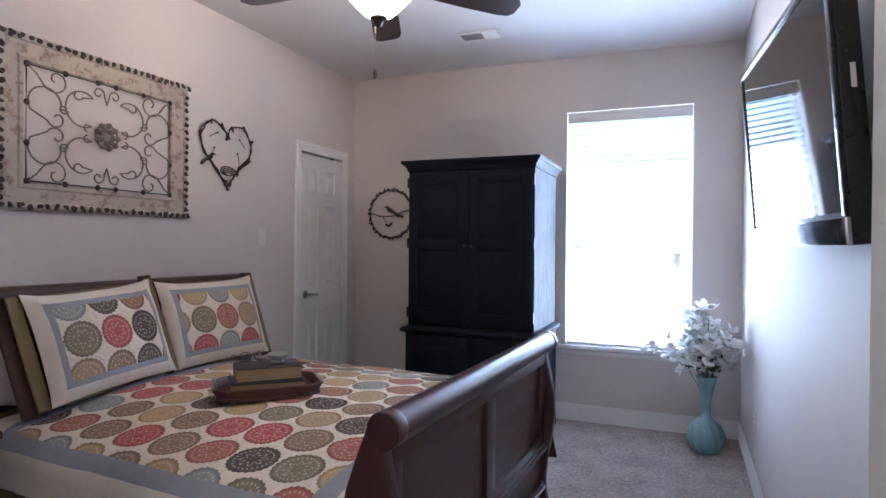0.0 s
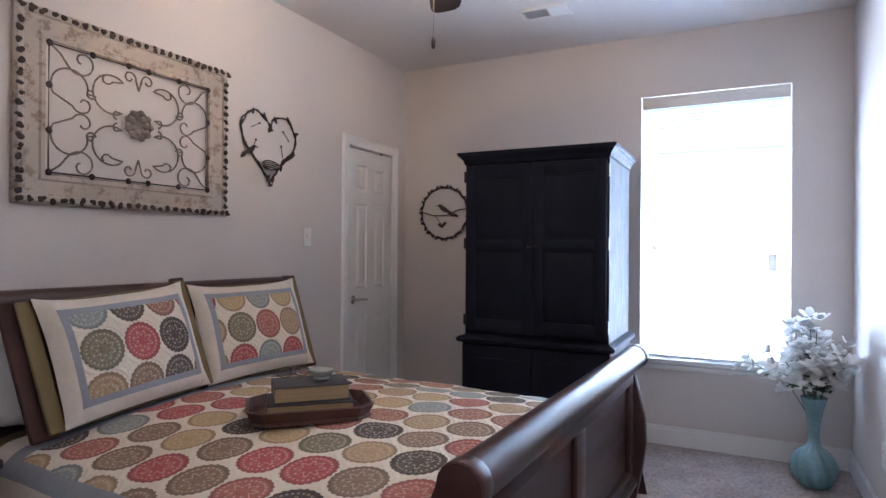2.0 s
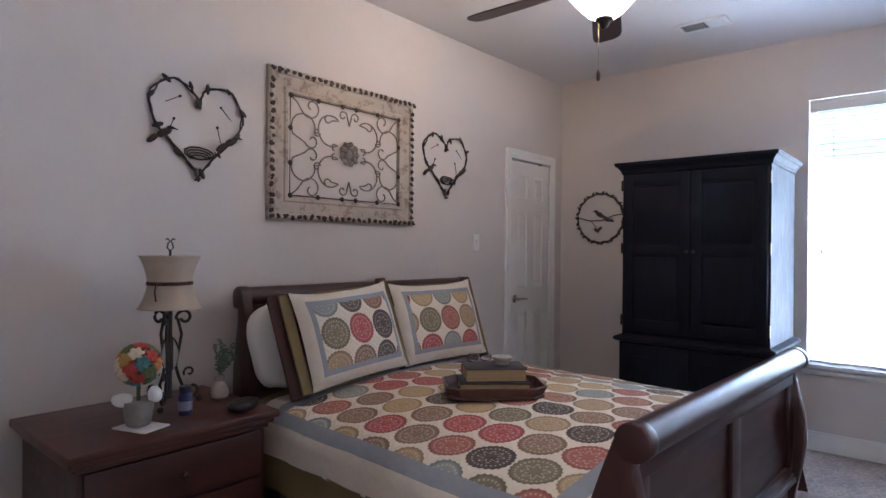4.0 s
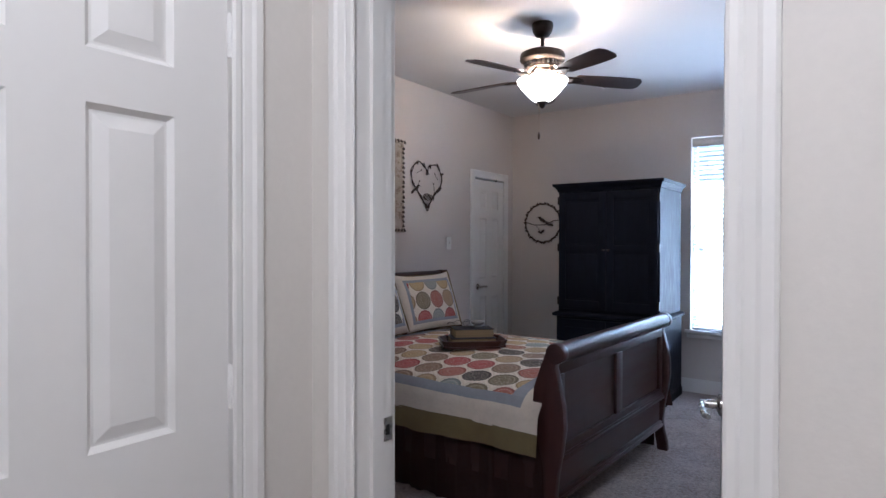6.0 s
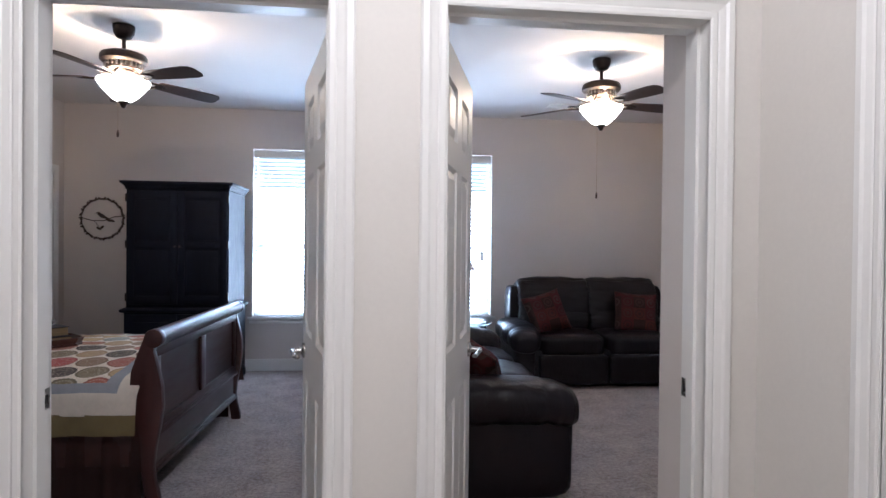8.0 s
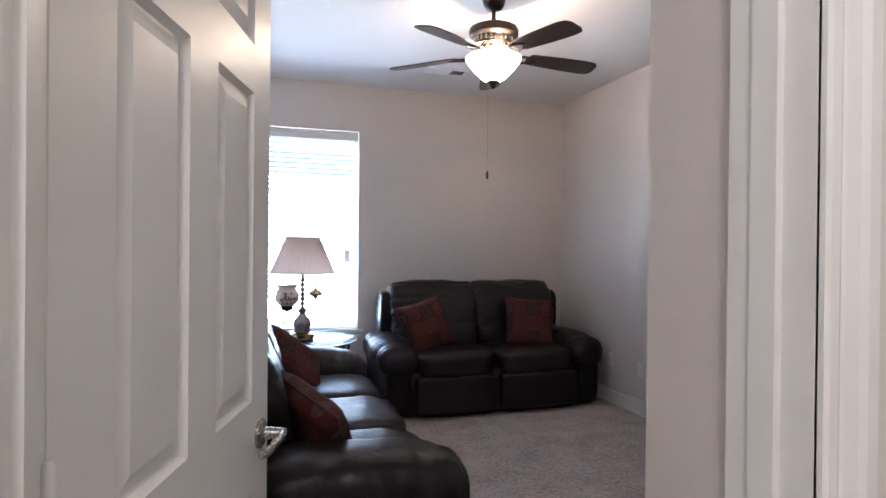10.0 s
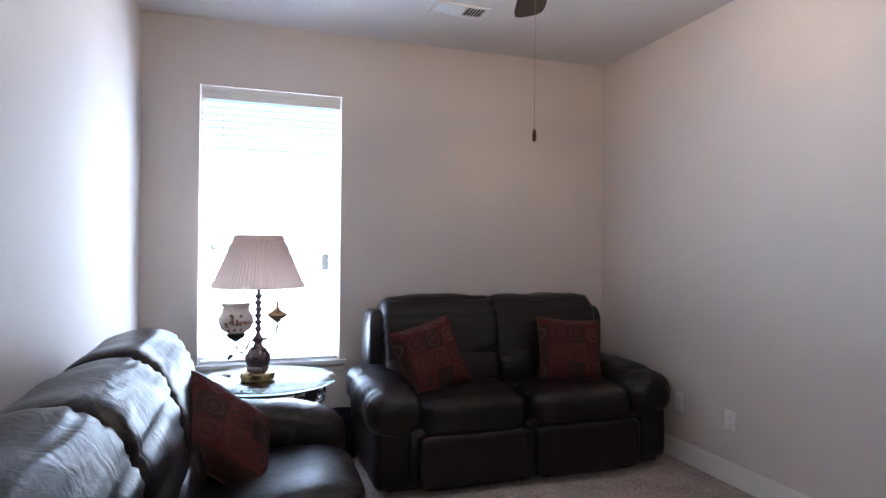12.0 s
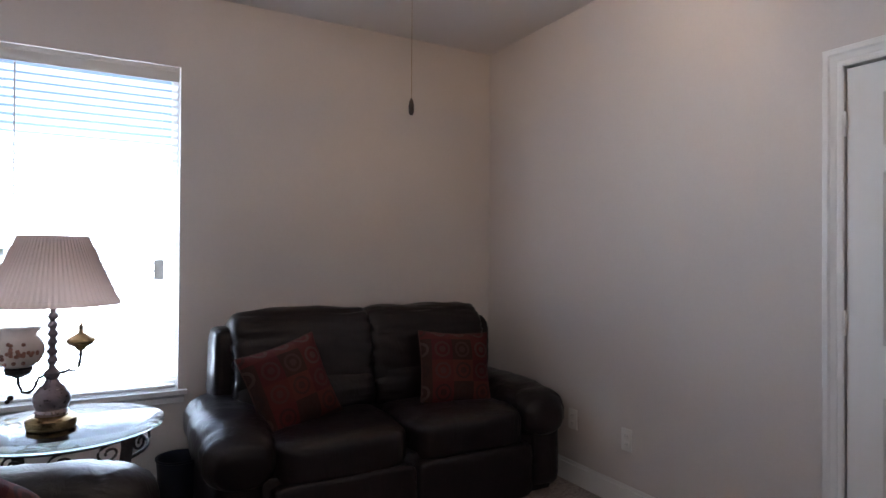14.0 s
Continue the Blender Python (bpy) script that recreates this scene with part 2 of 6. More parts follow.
    nt.links.new(mix(nt, disc, cloth, inked), b.inputs["Base Color"])
    b.inputs["Roughness"].default_value, b.inputs["Specular IOR Level"].default_value = 0.92, 0.15
    stitch = M(nt, "MULTIPLY", M(nt, "SINE", M(nt, "MULTIPLY", r, 46.0)), 0.5)
    bump(nt, b, M(nt, "ADD", stitch, noise_tex(nt, co, 60, 5)), 0.5, 0.004)
    return m


QUILT = medallion_material("medallion_print", 0.168, 0.2, 0.35, 3, 0.97)
SHAM1 = medallion_material("medallion_print_sham", 0.15, 0.5, 0.45, 11, 1.0, 0.1)
SHAM2 = medallion_material("medallion_print_second_sham", 0.143, 0.35, 0.5, 5, 1.0, 0.1)


def throw_material():
    """Woven cover: squares of red, rust and brown, each with rings inside."""
    m, nt, b, co = base("red_ring_print")
    sep = N(nt, "SeparateXYZ", co)
    u, v = (M(nt, "ADD", M(nt, "DIVIDE", sep.outputs[k], 0.118), 0.35 + 0.3 * k) for k in (0, 1))
    cu, cv = M(nt, "FLOOR", u), M(nt, "FLOOR", v)
    fx, fy = M(nt, "SUBTRACT", M(nt, "SUBTRACT", u, cu), 0.5), M(nt, "SUBTRACT", M(nt, "SUBTRACT", v, cv), 0.5)
    r = M(nt, "SQRT", M(nt, "ADD", M(nt, "MULTIPLY", fx, fx), M(nt, "MULTIPLY", fy, fy)))
    white = nt.nodes.new("ShaderNodeTexWhiteNoise")
    nt.links.new(N(nt, "CombineXYZ", cu, cv, 4.0).outputs[0], white.inputs["Vector"])

    def shades(value, cols):
        ramp = N(nt, "ValToRGB", value, interp="CONSTANT")
        for k, c in enumerate(cols):
            e = ramp.color_ramp.elements[k] if k < 2 else ramp.color_ramp.elements.new(k / len(cols))
            e.position, e.color = k / len(cols), (*c, 1)
        return ramp.outputs[0]
    ground = shades(white.outputs["Value"], ((0.066, 0.011, 0.011), (0.074, 0.018, 0.013), (0.030, 0.012, 0.010), (0.056, 0.009, 0.011), (0.068, 0.013, 0.011)))
    motif = shades(M(nt, "FRACT", M(nt, "MULTIPLY", white.outputs["Value"], 7.3)), ((0.07, 0.045, 0.038), (0.022, 0.010, 0.010), (0.055, 0.028, 0.024), (0.03, 0.014, 0.013)))
    ring = M(nt, "LESS_THAN", M(nt, "ABSOLUTE", M(nt, "SUBTRACT", r, 0.33)), 0.055)
    dot = M(nt, "LESS_THAN", r, 0.15)
    weave = noise_tex(nt, co, 130, 3)
    f = M(nt, "MULTIPLY", M(nt, "MAXIMUM", ring, dot), M(nt, "ADD", 0.35, M(nt, "MULTIPLY", weave, 0.7)))
    nt.links.new(mix(nt, f, ground, motif), b.inputs["Base Color"])
    b.inputs["Roughness"].default_value, b.inputs["Specular IOR Level"].default_value = 0.85, 0.25
    bump(nt, b, weave, 0.4, 0.002)
    return m


THROW = throw_material()


def worn_frame_material():
    m, nt, b, co = base("worn_carved_frame")
    n1, n2 = noise_tex(nt, co, 22, 6, 0.7), noise_tex(nt, co, 5, 4)
    f = N(nt, "MapRange", n1, 0.52, 0.6, 0.0, 1.0).outputs[0]
    cream = mix(nt, n2, (0.37, 0.31, 0.26), (0.53, 0.46, 0.39))
    nt.links.new(mix(nt, M(nt, "MULTIPLY", f, 0.6), cream, (0.16, 0.10, 0.065)), b.inputs["Base Color"])
    b.inputs["Roughness"].default_value = 0.85
    bump(nt, b, n1, 0.6, 0.006)
    return m


WORN = worn_frame_material()


def slat_material():
    m, nt, b, co = base("white_blind_slat")
    b.inputs["Base Color"].default_value, b.inputs["Roughness"].default_value = (0.82, 0.83, 0.85, 1), 0.45
    tr = nt.nodes.new("ShaderNodeBsdfTranslucent")
    tr.inputs[0].default_value = (0.8, 0.84, 0.9, 1)
    mx = N(nt, "MixShader", 0.6, b.outputs[0], tr.outputs[0])
    nt.links.new(mx.outputs[0], nt.nodes["Material Output"].inputs[0])
    return m


SLAT = slat_material()


def glass_material(name, tint, rough=0.0):
    m, nt, b, co = base(name)
    b.inputs["Base Color"].default_value, b.inputs["Roughness"].default_value = (*tint, 1), rough
    b.inputs["Transmission Weight"].default_value, b.inputs["IOR"].default_value = 1.0, 1.45
    return m


GLASS = glass_material("window_glass", (0.97, 1.0, 0.99))
TABLEGLASS = glass_material("green_table_glass", (0.72, 0.86, 0.84))


def glow_material(name, colour, strength):
    m, nt, b, co = base(name)
    b.inputs["Base Color"].default_value = (0.9, 0.85, 0.78, 1)
    b.inputs["Emission Color"].default_value, b.inputs["Emission Strength"].default_value = (*colour, 1), strength
    return m


BOWL = glow_material("lit_alabaster_glass", (1.0, 0.88, 0.72), 5.0)


# ---- mesh helpers ----
def box(bm, x0, x1, y0, y1, z0, z1, bevel=0.0, seg=2):
    vs = [bm.verts.new((x, y, z)) for x in (x0, x1) for y in (y0, y1) for z in (z0, z1)]
    fs = [bm.faces.new([vs[i] for i in q]) for q in ((0, 1, 3, 2), (4, 6, 7, 5), (0, 4, 5, 1), (2, 3, 7, 6), (0, 2, 6, 4), (1, 5, 7, 3))]
    if bevel:
        es = list({e for f in fs for e in f.edges})
        bmesh.ops.bevel(bm, geom=es, offset=bevel, segments=seg, profile=0.5, affect="EDGES")
    return bm


def boxes(*rows, bevel=0.0):
    bm = bmesh.new()
    for r in rows:
        box(bm, *r, bevel=bevel)
    return bm


def lathe(bm, profile, seg=24, cx=0.0, cy=0.0, ripple=None):
    """profile: rows of radius, height. ripple(angle, height) scales the radius."""
    rings = []
    for r, z in profile:
        ring = []
        for k in range(seg):
            a = 2 * math.pi * k / seg
            q = r * (ripple(a, z) if ripple else 1)
            ring.append(bm.verts.new((cx + q * math.cos(a), cy + q * math.sin(a), z)))
        rings.append(ring)
    for p, q in zip(rings, rings[1:]):
        for k in range(seg):
            bm.faces.new((p[k], p[(k + 1) % seg], q[(k + 1) % seg], q[k]))
    bm.faces.new(rings[0][::-1])
    bm.faces.new(rings[-1])
    return bm


def tube(bm, pts, r, seg=6):
    pts = [Vector(p) for p in pts]
    rings = []
    for i, p in enumerate(pts):
        d = (pts[min(i + 1, len(pts) - 1)] - pts[max(i - 1, 0)]).normalized()
        ref = Vector((0, 0, 1)) if abs(d.z) < 0.9 else Vector((1, 0, 0))
        u = d.cross(ref).normalized()
        w = d.cross(u)
        rr = r(i / (len(pts) - 1)) if callable(r) else r
        rings.append([bm.verts.new(p + rr * (math.cos(2 * math.pi * k / seg) * u + math.sin(2 * math.pi * k / seg) * w)) for k in range(seg)])
    for p, q in zip(rings, rings[1:]):
        for k in range(seg):
            bm.faces.new((p[k], p[(k + 1) % seg], q[(k + 1) % seg], q[k]))
    bm.faces.new(rings[0][::-1])
    bm.faces.new(rings[-1])
    return bm


def soft(bm, c, s, power=5.0, n=12, crumple=0.0, freq=4.0, seed=0.0, pinch=0.0):
    """A stuffed, rounded block with creases: centre, half sizes."""
    g = bmesh.new()
    bmesh.ops.create_cube(g, size=2)
    bmesh.ops.subdivide_edges(g, edges=g.edges[:], cuts=n, use_grid_fill=True)
    for v in g.verts:
        p = v.co
        k = (abs(p.x) ** power + abs(p.y) ** power + abs(p.z) ** power) ** (1 / power)
        q = p / k
        nn = q.normalized()
        if pinch:
            q = Vector((q.x * (1 - pinch * (1 - q.y * q.y)), q.y * (1 - pinch * (1 - q.x * q.x)), q.z))
        w = Vector((q.x * s[0], q.y * s[1], q.z * s[2]))
        if crumple:
            a = noise.noise(w * freq + Vector((seed, seed * 2, 0)))
            t = noise.noise(Vector((w.x * freq * 2.6 + seed, w.y * freq * 0.8, w.z * freq * 0.9)) + Vector((3, seed, 7)))
            w += nn * (a * crumple + t * crumple * 0.6)
        v.co = w + Vector(c)
    me = bpy.data.meshes.new("tmp")
    g.to_mesh(me)
    g.free()
    bm.from_mesh(me)
    bpy.data.meshes.remove(me)
    return bm


def blob(bm, c, s, turn=0.0, tilt=0.0, seg=6, rings=4):
    m = Matrix.Translation(c) @ Euler((tilt, 0, turn)).to_matrix().to_4x4() @ Matrix.Diagonal((*s, 1))
    bmesh.ops.create_uvsphere(bm, u_segments=seg, v_segments=rings, radius=1, matrix=m)
    return bm


def slab(bm, outline, y0, y1, axis="y"):
    """Extrudes an outline (pairs) along an axis."""
    def at(p, d):
        return {"y": (p[0], d, p[1]), "x": (d, p[0], p[1]), "z": (p[0], p[1], d)}[axis]
    a = [bm.verts.new(at(p, y0)) for p in outline]
    b = [bm.verts.new(at(p, y1)) for p in outline]
    bm.faces.new(a)
    bm.faces.new(b[::-1])
    n = len(a)
    for k in range(n):
        bm.faces.new((a[k], b[k], b[(k + 1) % n], a[(k + 1) % n]))
    bmesh.ops.recalc_face_normals(bm, faces=bm.faces[:])
    return bm


def mesh_of(name, bm, material, smooth):
    bmesh.ops.recalc_face_normals(bm, faces=bm.faces[:])
    me = bpy.data.meshes.new(name)
    bm.to_mesh(me)
    bm.free()
    me.materials.append(material)
    if smooth:
        me.polygons.foreach_set("use_smooth", [True] * len(me.polygons))
        if smooth != "all":
            me.set_sharp_from_angle(angle=radians(38))
    return me


def part(name, bm, material, parent, label="", smooth=True):
    ob = new(name, mesh_of(name, bm, material, smooth))
    ob.parent = parent
    if label:
        ob["label"] = label
    return ob


def single(name, bm, material, label, category, kind="", m=None, smooth=True):
    ob = new(name, mesh_of(name, bm, material, smooth))
    if m:
        ob.matrix_world = m
    return tagged(ob, label, category, kind=kind)


def thing(name, m, label, category, group="", kind=""):
    ob = new(name)
    ob.empty_display_size = 0.1
    ob.matrix_world = m
    return tagged(ob, label, category, group, kind)


# ---- structure ----
T = 0.115
single("floor", boxes((XL - 0.3, X2R + 0.3, HB - 0.2, YW + 0.2, -0.12, 0)), CARPET, "beige flecked cut-pile carpet through all rooms", "carpet", "structure", smooth=False)
single("ceiling", boxes((XL - 0.3, X2R + 0.3, HB - 0.2, YW + 0.15, ZC, ZC + 0.12)), CEIL, "white textured plaster ceiling", "ceiling", "structure", smooth=False)


def wall(name, label, rows, material=WALL):
    return single(name, boxes(*rows), material, label, "wall", "structure", smooth=False)


wall("wall_window", "greige painted wall with two window openings", [
    (XL - 0.3, W1[0], YW, YW + 0.15, 0, ZC), (W1[1], W2[0], YW, YW + 0.15, 0, ZC), (W2[1], X2R + 0.3, YW, YW + 0.15, 0, ZC),
    (*W1, YW, YW + 0.15, 0, WZ[0]), (*W2, YW, YW + 0.15, 0, WZ[0]), (*W1, YW, YW + 0.15, WZ[1], ZC), (*W2, YW, YW + 0.15, WZ[1], ZC)])
CD = (3.843, 4.428, 2.04)       # closet door of the bedroom
wall("wall_bed", "greige painted wall behind the bed", [
    (XL - T, XL, YH, CD[0] - 0.02, 0, ZC), (XL - T, XL, CD[1] + 0.02, YW, 0, ZC), (XL - T, XL, CD[0] - 0.02, CD[1] + 0.02, CD[2] + 0.02, ZC), (XL - T - 0.02, XL - T, CD[0] - 0.1, CD[1] + 0.1, 0, CD[2] + 0.1)])
wall("wall_between", "greige painted wall between the two rooms", [(XR, X2L, YF, YW, 0, ZC)])
SD = (1.49, 2.262, 2.035)       # closet door of the sitting room
wall("wall_east", "greige painted wall with a closet door", [
    (X2R, X2R + T, YH, SD[0] - 0.02, 0, ZC), (X2R, X2R + T, SD[1] + 0.02, YW, 0, ZC), (X2R, X2R + T, SD[0] - 0.02, SD[1] + 0.02, SD[2] + 0.02, ZC), (X2R + T, X2R + T + 0.02, SD[0] - 0.1, SD[1] + 0.1, 0, SD[2] + 0.1)])
YM = (YF + YH) / 2
for y0, y1, nm, mt in ((YM, YF, "wall_front_rooms", WALL), (YH, YM, "wall_front_hall", HALLPAINT)):
    wall(nm, "painted wall with two doorways side by side", [
        (XL - T, D1[0] - 0.02, y0, y1, 0, ZC), (D1[1] + 0.02, D2[0] - 0.02, y0, y1, 0, ZC), (D2[1] + 0.02, X2R + T, y0, y1, 0, ZC),
        (D1[0] - 0.02, D1[1] + 0.02, y0, y1, DH + 0.02, ZC), (D2[0] - 0.02, D2[1] + 0.02, y0, y1, DH + 0.02, ZC)], mt)
wall("wall_return", "greige painted wall return beside the sitting room doorway", [(1.60, X2R, YF, 0.15, 0, ZC)])
HD = (-1.09, -0.412, 2.035)     # hall closet door, on the left
RD = (-1.39, -0.625, 2.035)     # hall door on the right
wall("wall_hall_west", "pale painted hall wall with a closet door", [
    (HL - T, HL, HB, HD[0] - 0.02, 0, ZC), (HL - T, HL, HD[1] + 0.02, YH, 0, ZC), (HL - T, HL, HD[0] - 0.02, HD[1] + 0.02, HD[2] + 0.02, ZC), (HL - T - 0.02, HL - T, HD[0] - 0.1, HD[1] + 0.1, 0, HD[2] + 0.1)], HALLPAINT)
wall("wall_hall_east", "pale painted hall wall with a doorway", [
    (HR, HR + T, HB, RD[0] - 0.02, 0, ZC), (HR, HR + T, RD[1] + 0.02, YH, 0, ZC), (HR, HR + T, RD[0] - 0.02, RD[1] + 0.02, RD[2] + 0.02, ZC), (HR + T, HR + T + 0.02, RD[0] - 0.1, RD[1] + 0.1, 0, RD[2] + 0.1)], HALLPAINT)
wall("wall_hall_back", "pale painted wall that closes the hall", [(HL - T, HR + T, HB - T, HB, 0, ZC)], HALLPAINT)

CASING = ((0.006, 0.0), (0.006, 0.010), (0.012, 0.013), (0.024, 0.013), (0.030, 0.010), (0.034, 0.012), (0.050, 0.016), (0.058, 0.021), (0.074, 0.021), (0.080, 0.016), (0.080, 0.0))


def casing(x0, x1, zt, at):
    """A mitred moulding round a doorway; at(u, v, z) places it: along the wall, out of it, up."""
    bm = bmesh.new()
    rows = []
    for u, v in CASING:
        rows.append([bm.verts.new(at(*p)) for p in ((x0 - u + 0.006, v, 0), (x0 - u + 0.006, v, zt + u - 0.006), (x1 + u - 0.006, v, zt + u - 0.006), (x1 + u - 0.006, v, 0))])
    for a, b in zip(rows, rows[1:]):
        for k in range(3):
            bm.faces.new((a[k], a[k + 1], b[k + 1], b[k]))
    return bm


for nm, (x0, x1) in (("door_frame_1", D1), ("door_frame_2", D2)):
    f = thing(nm, Matrix(), "white painted door frame with moulded casing", "door frame", kind="structure")
    part("casing", casing(x0, x1, DH, lambda u, v, z: (u, YH - v, z)), TRIM, f, smooth=False)
    if nm.endswith("1"):
        part("casing", casing(x0, x1, DH, lambda u, v, z: (u, YF + v, z)), TRIM, f, smooth=False)
    part("jamb", boxes((x0 - 0.02, x0, YH - 0.003, YF + 0.003, 0, DH + 0.02), (x1, x1 + 0.02, YH - 0.003, YF + 0.003, 0, DH + 0.02), (x0, x1, YH - 0.003, YF + 0.003, DH, DH + 0.02)), TRIM, f, smooth=False)
    part("door_stop", boxes((x0, x0 + 0.01, YH + 0.045, YF - 0.042, 0, DH), (x1 - 0.01, x1, YH + 0.045, YF - 0.042, 0, DH), (x0 + 0.01, x1 - 0.01, YH + 0.045, YF - 0.042, DH - 0.01, DH)), TRIM, f, smooth=False)
    sx = x0 if nm.endswith("1") else x1
    d = 1 if nm.endswith("1") else -1
    sp = part("strike_plate", boxes((min(sx, sx + d * 0.003), max(sx, sx + d * 0.003), YF - 0.034, YF - 0.004, 0.905, 0.962)), NICKEL, f, "brushed nickel strike plate")
    part("slot", boxes((min(sx, sx + d * 0.0045), max(sx, sx + d * 0.0045), YF - 0.026, YF - 0.014, 0.92, 0.945)), DARK, sp)

for nm, (a0, a1, zt), wx, s in (("door_frame_3", CD, XL, 1), ("door_frame_4", SD, X2R, -1), ("door_frame_5", HD, HL, 1), ("door_frame_6", RD, HR, -1)):
    f = thing(nm, Matrix(), "white painted door frame with moulded casing", "door frame", kind="structure")
    part("casing", casing(a0, a1, zt, lambda u, v, z: (wx + s * v, u, z)), TRIM, f, smooth=False)
    xa, xb = sorted((wx + s * 0.003, wx - s * (T - 0.004)))
    part("jamb", boxes((xa, xb, a0 - 0.02, a0, 0, zt), (xa, xb, a1, a1 + 0.02, 0, zt), (xa, xb, a0, a1, zt, zt + 0.02)), TRIM, f, smooth=False)


# ---- doors ----
def lever(parent, x, y, z, d, way):
    """A lever handle on a face; d: which way the face looks along y; way: which way the lever points along x."""
    bm = bmesh.new()
    prof = [(0.031, 0), (0.031, 0.006), (0.024, 0.011), (0.013, 0.014), (0.011, 0.048), (0.0105, 0.055)]
    lathe(bm, prof, 20)
    for v in bm.verts:
        v.co = Vector((x + v.co.x, y + d * v.co.z, z + v.co.y))
    h = part("handle", bm, NICKEL, parent, "satin nickel lever handle")
    yy = y + d * 0.05
    part("lever", tube(bmesh.new(), [(x, yy, z), (x + way * 0.03, yy + d * 0.004, z + 0.002), (x + way * 0.07, yy, z), (x + way * 0.11, yy - d * 0.004, z - 0.004), (x + way * 0.122, yy - d * 0.014, z - 0.005)], lambda q: 0.0095 - 0.002 * q, 10), NICKEL, h)


def door(name, w, m, label, h=2.025, handle_way=-1, hinge_side=1, handle_sides=(1, -1)):
    """A six-panel door: x from 0 (hinge) to w, faces at y 0 and -0.035."""
    t, st = 0.035, 0.118 if w > 0.64 else 0.10
    mid = st * 0.98
    pw = (w - 2 * st - mid) / 2
    cols = ((st, st + pw), (st + pw + mid, w - st))
    rws = ((0.235, 0.83), (1.015, 1.63), (1.725, 1.915))
    ob = thing(name, m, label, "door", kind="structure")
    bm = boxes((0.0, w, -t + 0.011, -0.011, 0.012, h - 0.002))
    for f0, f1 in ((-0.0115, 0.0), (-t, -t + 0.0115)):
        for x0, x1 in ((0, st), (st + pw, st + pw + mid), (w - st, w)):
            box(bm, x0, x1, f0, f1, 0.01, h)
        for z0, z1 in ((0.01, rws[0][0]), (rws[0][1], rws[1][0]), (rws[1][1], rws[2][0]), (rws[2][1], h)):
            for x0, x1 in cols:
                box(bm, x0, x1, f0, f1, z0, z1)
    part("leaf", bm, DOORP, ob, smooth=False)
    for x0, x1 in cols:
        for z0, z1 in rws:
            bm = bmesh.new()
            for yo, d in ((-0.0112, 1), (-t + 0.0112, -1)):
                # sloping edge down to the groove, then the raised field
                loops = []
                for ins, lift in ((0.0, 0.011), (0.010, 0.0005), (0.015, 0.0005), (0.040, 0.0092)):
                    loops.append([bm.verts.new((x, yo + d * lift, z)) for x, z in ((x0 + ins, z0 + ins), (x1 - ins, z0 + ins), (x1 - ins, z1 - ins), (x0 + ins, z1 - ins))])
                for a, b in zip(loops, loops[1:]):
                    for k in range(4):
                        bm.faces.new((a[k], a[(k + 1) % 4], b[(k + 1) % 4], b[k]))
                bm.faces.new(loops[-1])
            part("panel", bm, DOORP, ob, smooth=False)
    for d in handle_sides:
        lever(ob, w - 0.065, 0 if d > 0 else -t, 0.935, d, handle_way)
    for z in (0.2, 1.08, 1.82):
        yk = 0.004 * hinge_side if hinge_side > 0 else -t - 0.004
        hb = lathe(bmesh.new(), [(0.0065, z - 0.045), (0.0065, z - 0.017), (0.0072, z - 0.016), (0.0072, z + 0.016), (0.0065, z + 0.017), (0.0065, z + 0.045), (0.003, z + 0.05)], 10, -0.004, yk)
        part("hinge", hb, TRIM, ob, "white painted butt hinge")
    return ob


# the two doors stand open into the rooms
door("door_1", 0.762, pose(D1[1] - 0.002, YF + 0.002, 0, 0, 0, 102.2), "white six-panel door standing open into the bedroom", handle_way=-1)
d2 = door("door_2", 0.762, pose(D2[0] + 0.002, YF + 0.002, 0, 0, 0, 74) @ Matrix.Translation((0, 0.035, 0)), "white six-panel door standing open into the sitting room", hinge_side=-1)
door("door_3", CD[1] - CD[0] - 0.006, pose(XL - 0.002, CD[1] - 0.003, 0, 0, 0, -90) @ Matrix.Translation((0, 0, 0)), "narrow white six-panel closet door, closed", handle_sides=(1,))
door("door_4", SD[1] - SD[0] - 0.006, pose(X2R + 0.001, SD[1] - 0.005, 0, 0, 0, -90) @ Matrix.Translation((0, 0.035, 0)), "white six-panel closet door, closed", handle_sides=(-1,), hinge_side=-1)
door("door_5", HD[1] - HD[0] - 0.003, pose(HL - 0.006, HD[1] - 0.0015, 0, 0, 0, -90), "white six-panel hall closet door, closed", handle_sides=(1,))
door("door_6", RD[1] - RD[0] - 0.006, pose(HR + 0.075, RD[1] - 0.003, 0, 0, 0, -90) @ Matrix.Translation((0, 0.035, 0)), "white six-panel hall door, closed", handle_sides=(-1,), hinge_side=-1)
single("over_door_hook", boxes((XL - 0.012, XL - 0.006, 4.285, 4.305, 1.985, 2.045), (XL - 0.04, XL - 0.006, 4.285, 4.305, 2.028, 2.034)), DARK, "small dark metal hook over the closet door", "hook")


# ---- baseboards ----
def skirting(rows):
    bm = bmesh.new()
    for x0, x1, y0, y1 in rows:
        box(bm, x0, x1, y0, y1, 0, 0.105)
        sx, sy = (0.0, 0.004)[x1 - x0 < 0.05], (0.0, 0.004)[y1 - y0 < 0.05]
        box(bm, x0 + sx, x1 - sx, y0 + sy, y1 - sy, 0.105, 0.128, bevel=0.003, seg=1)
    return bm


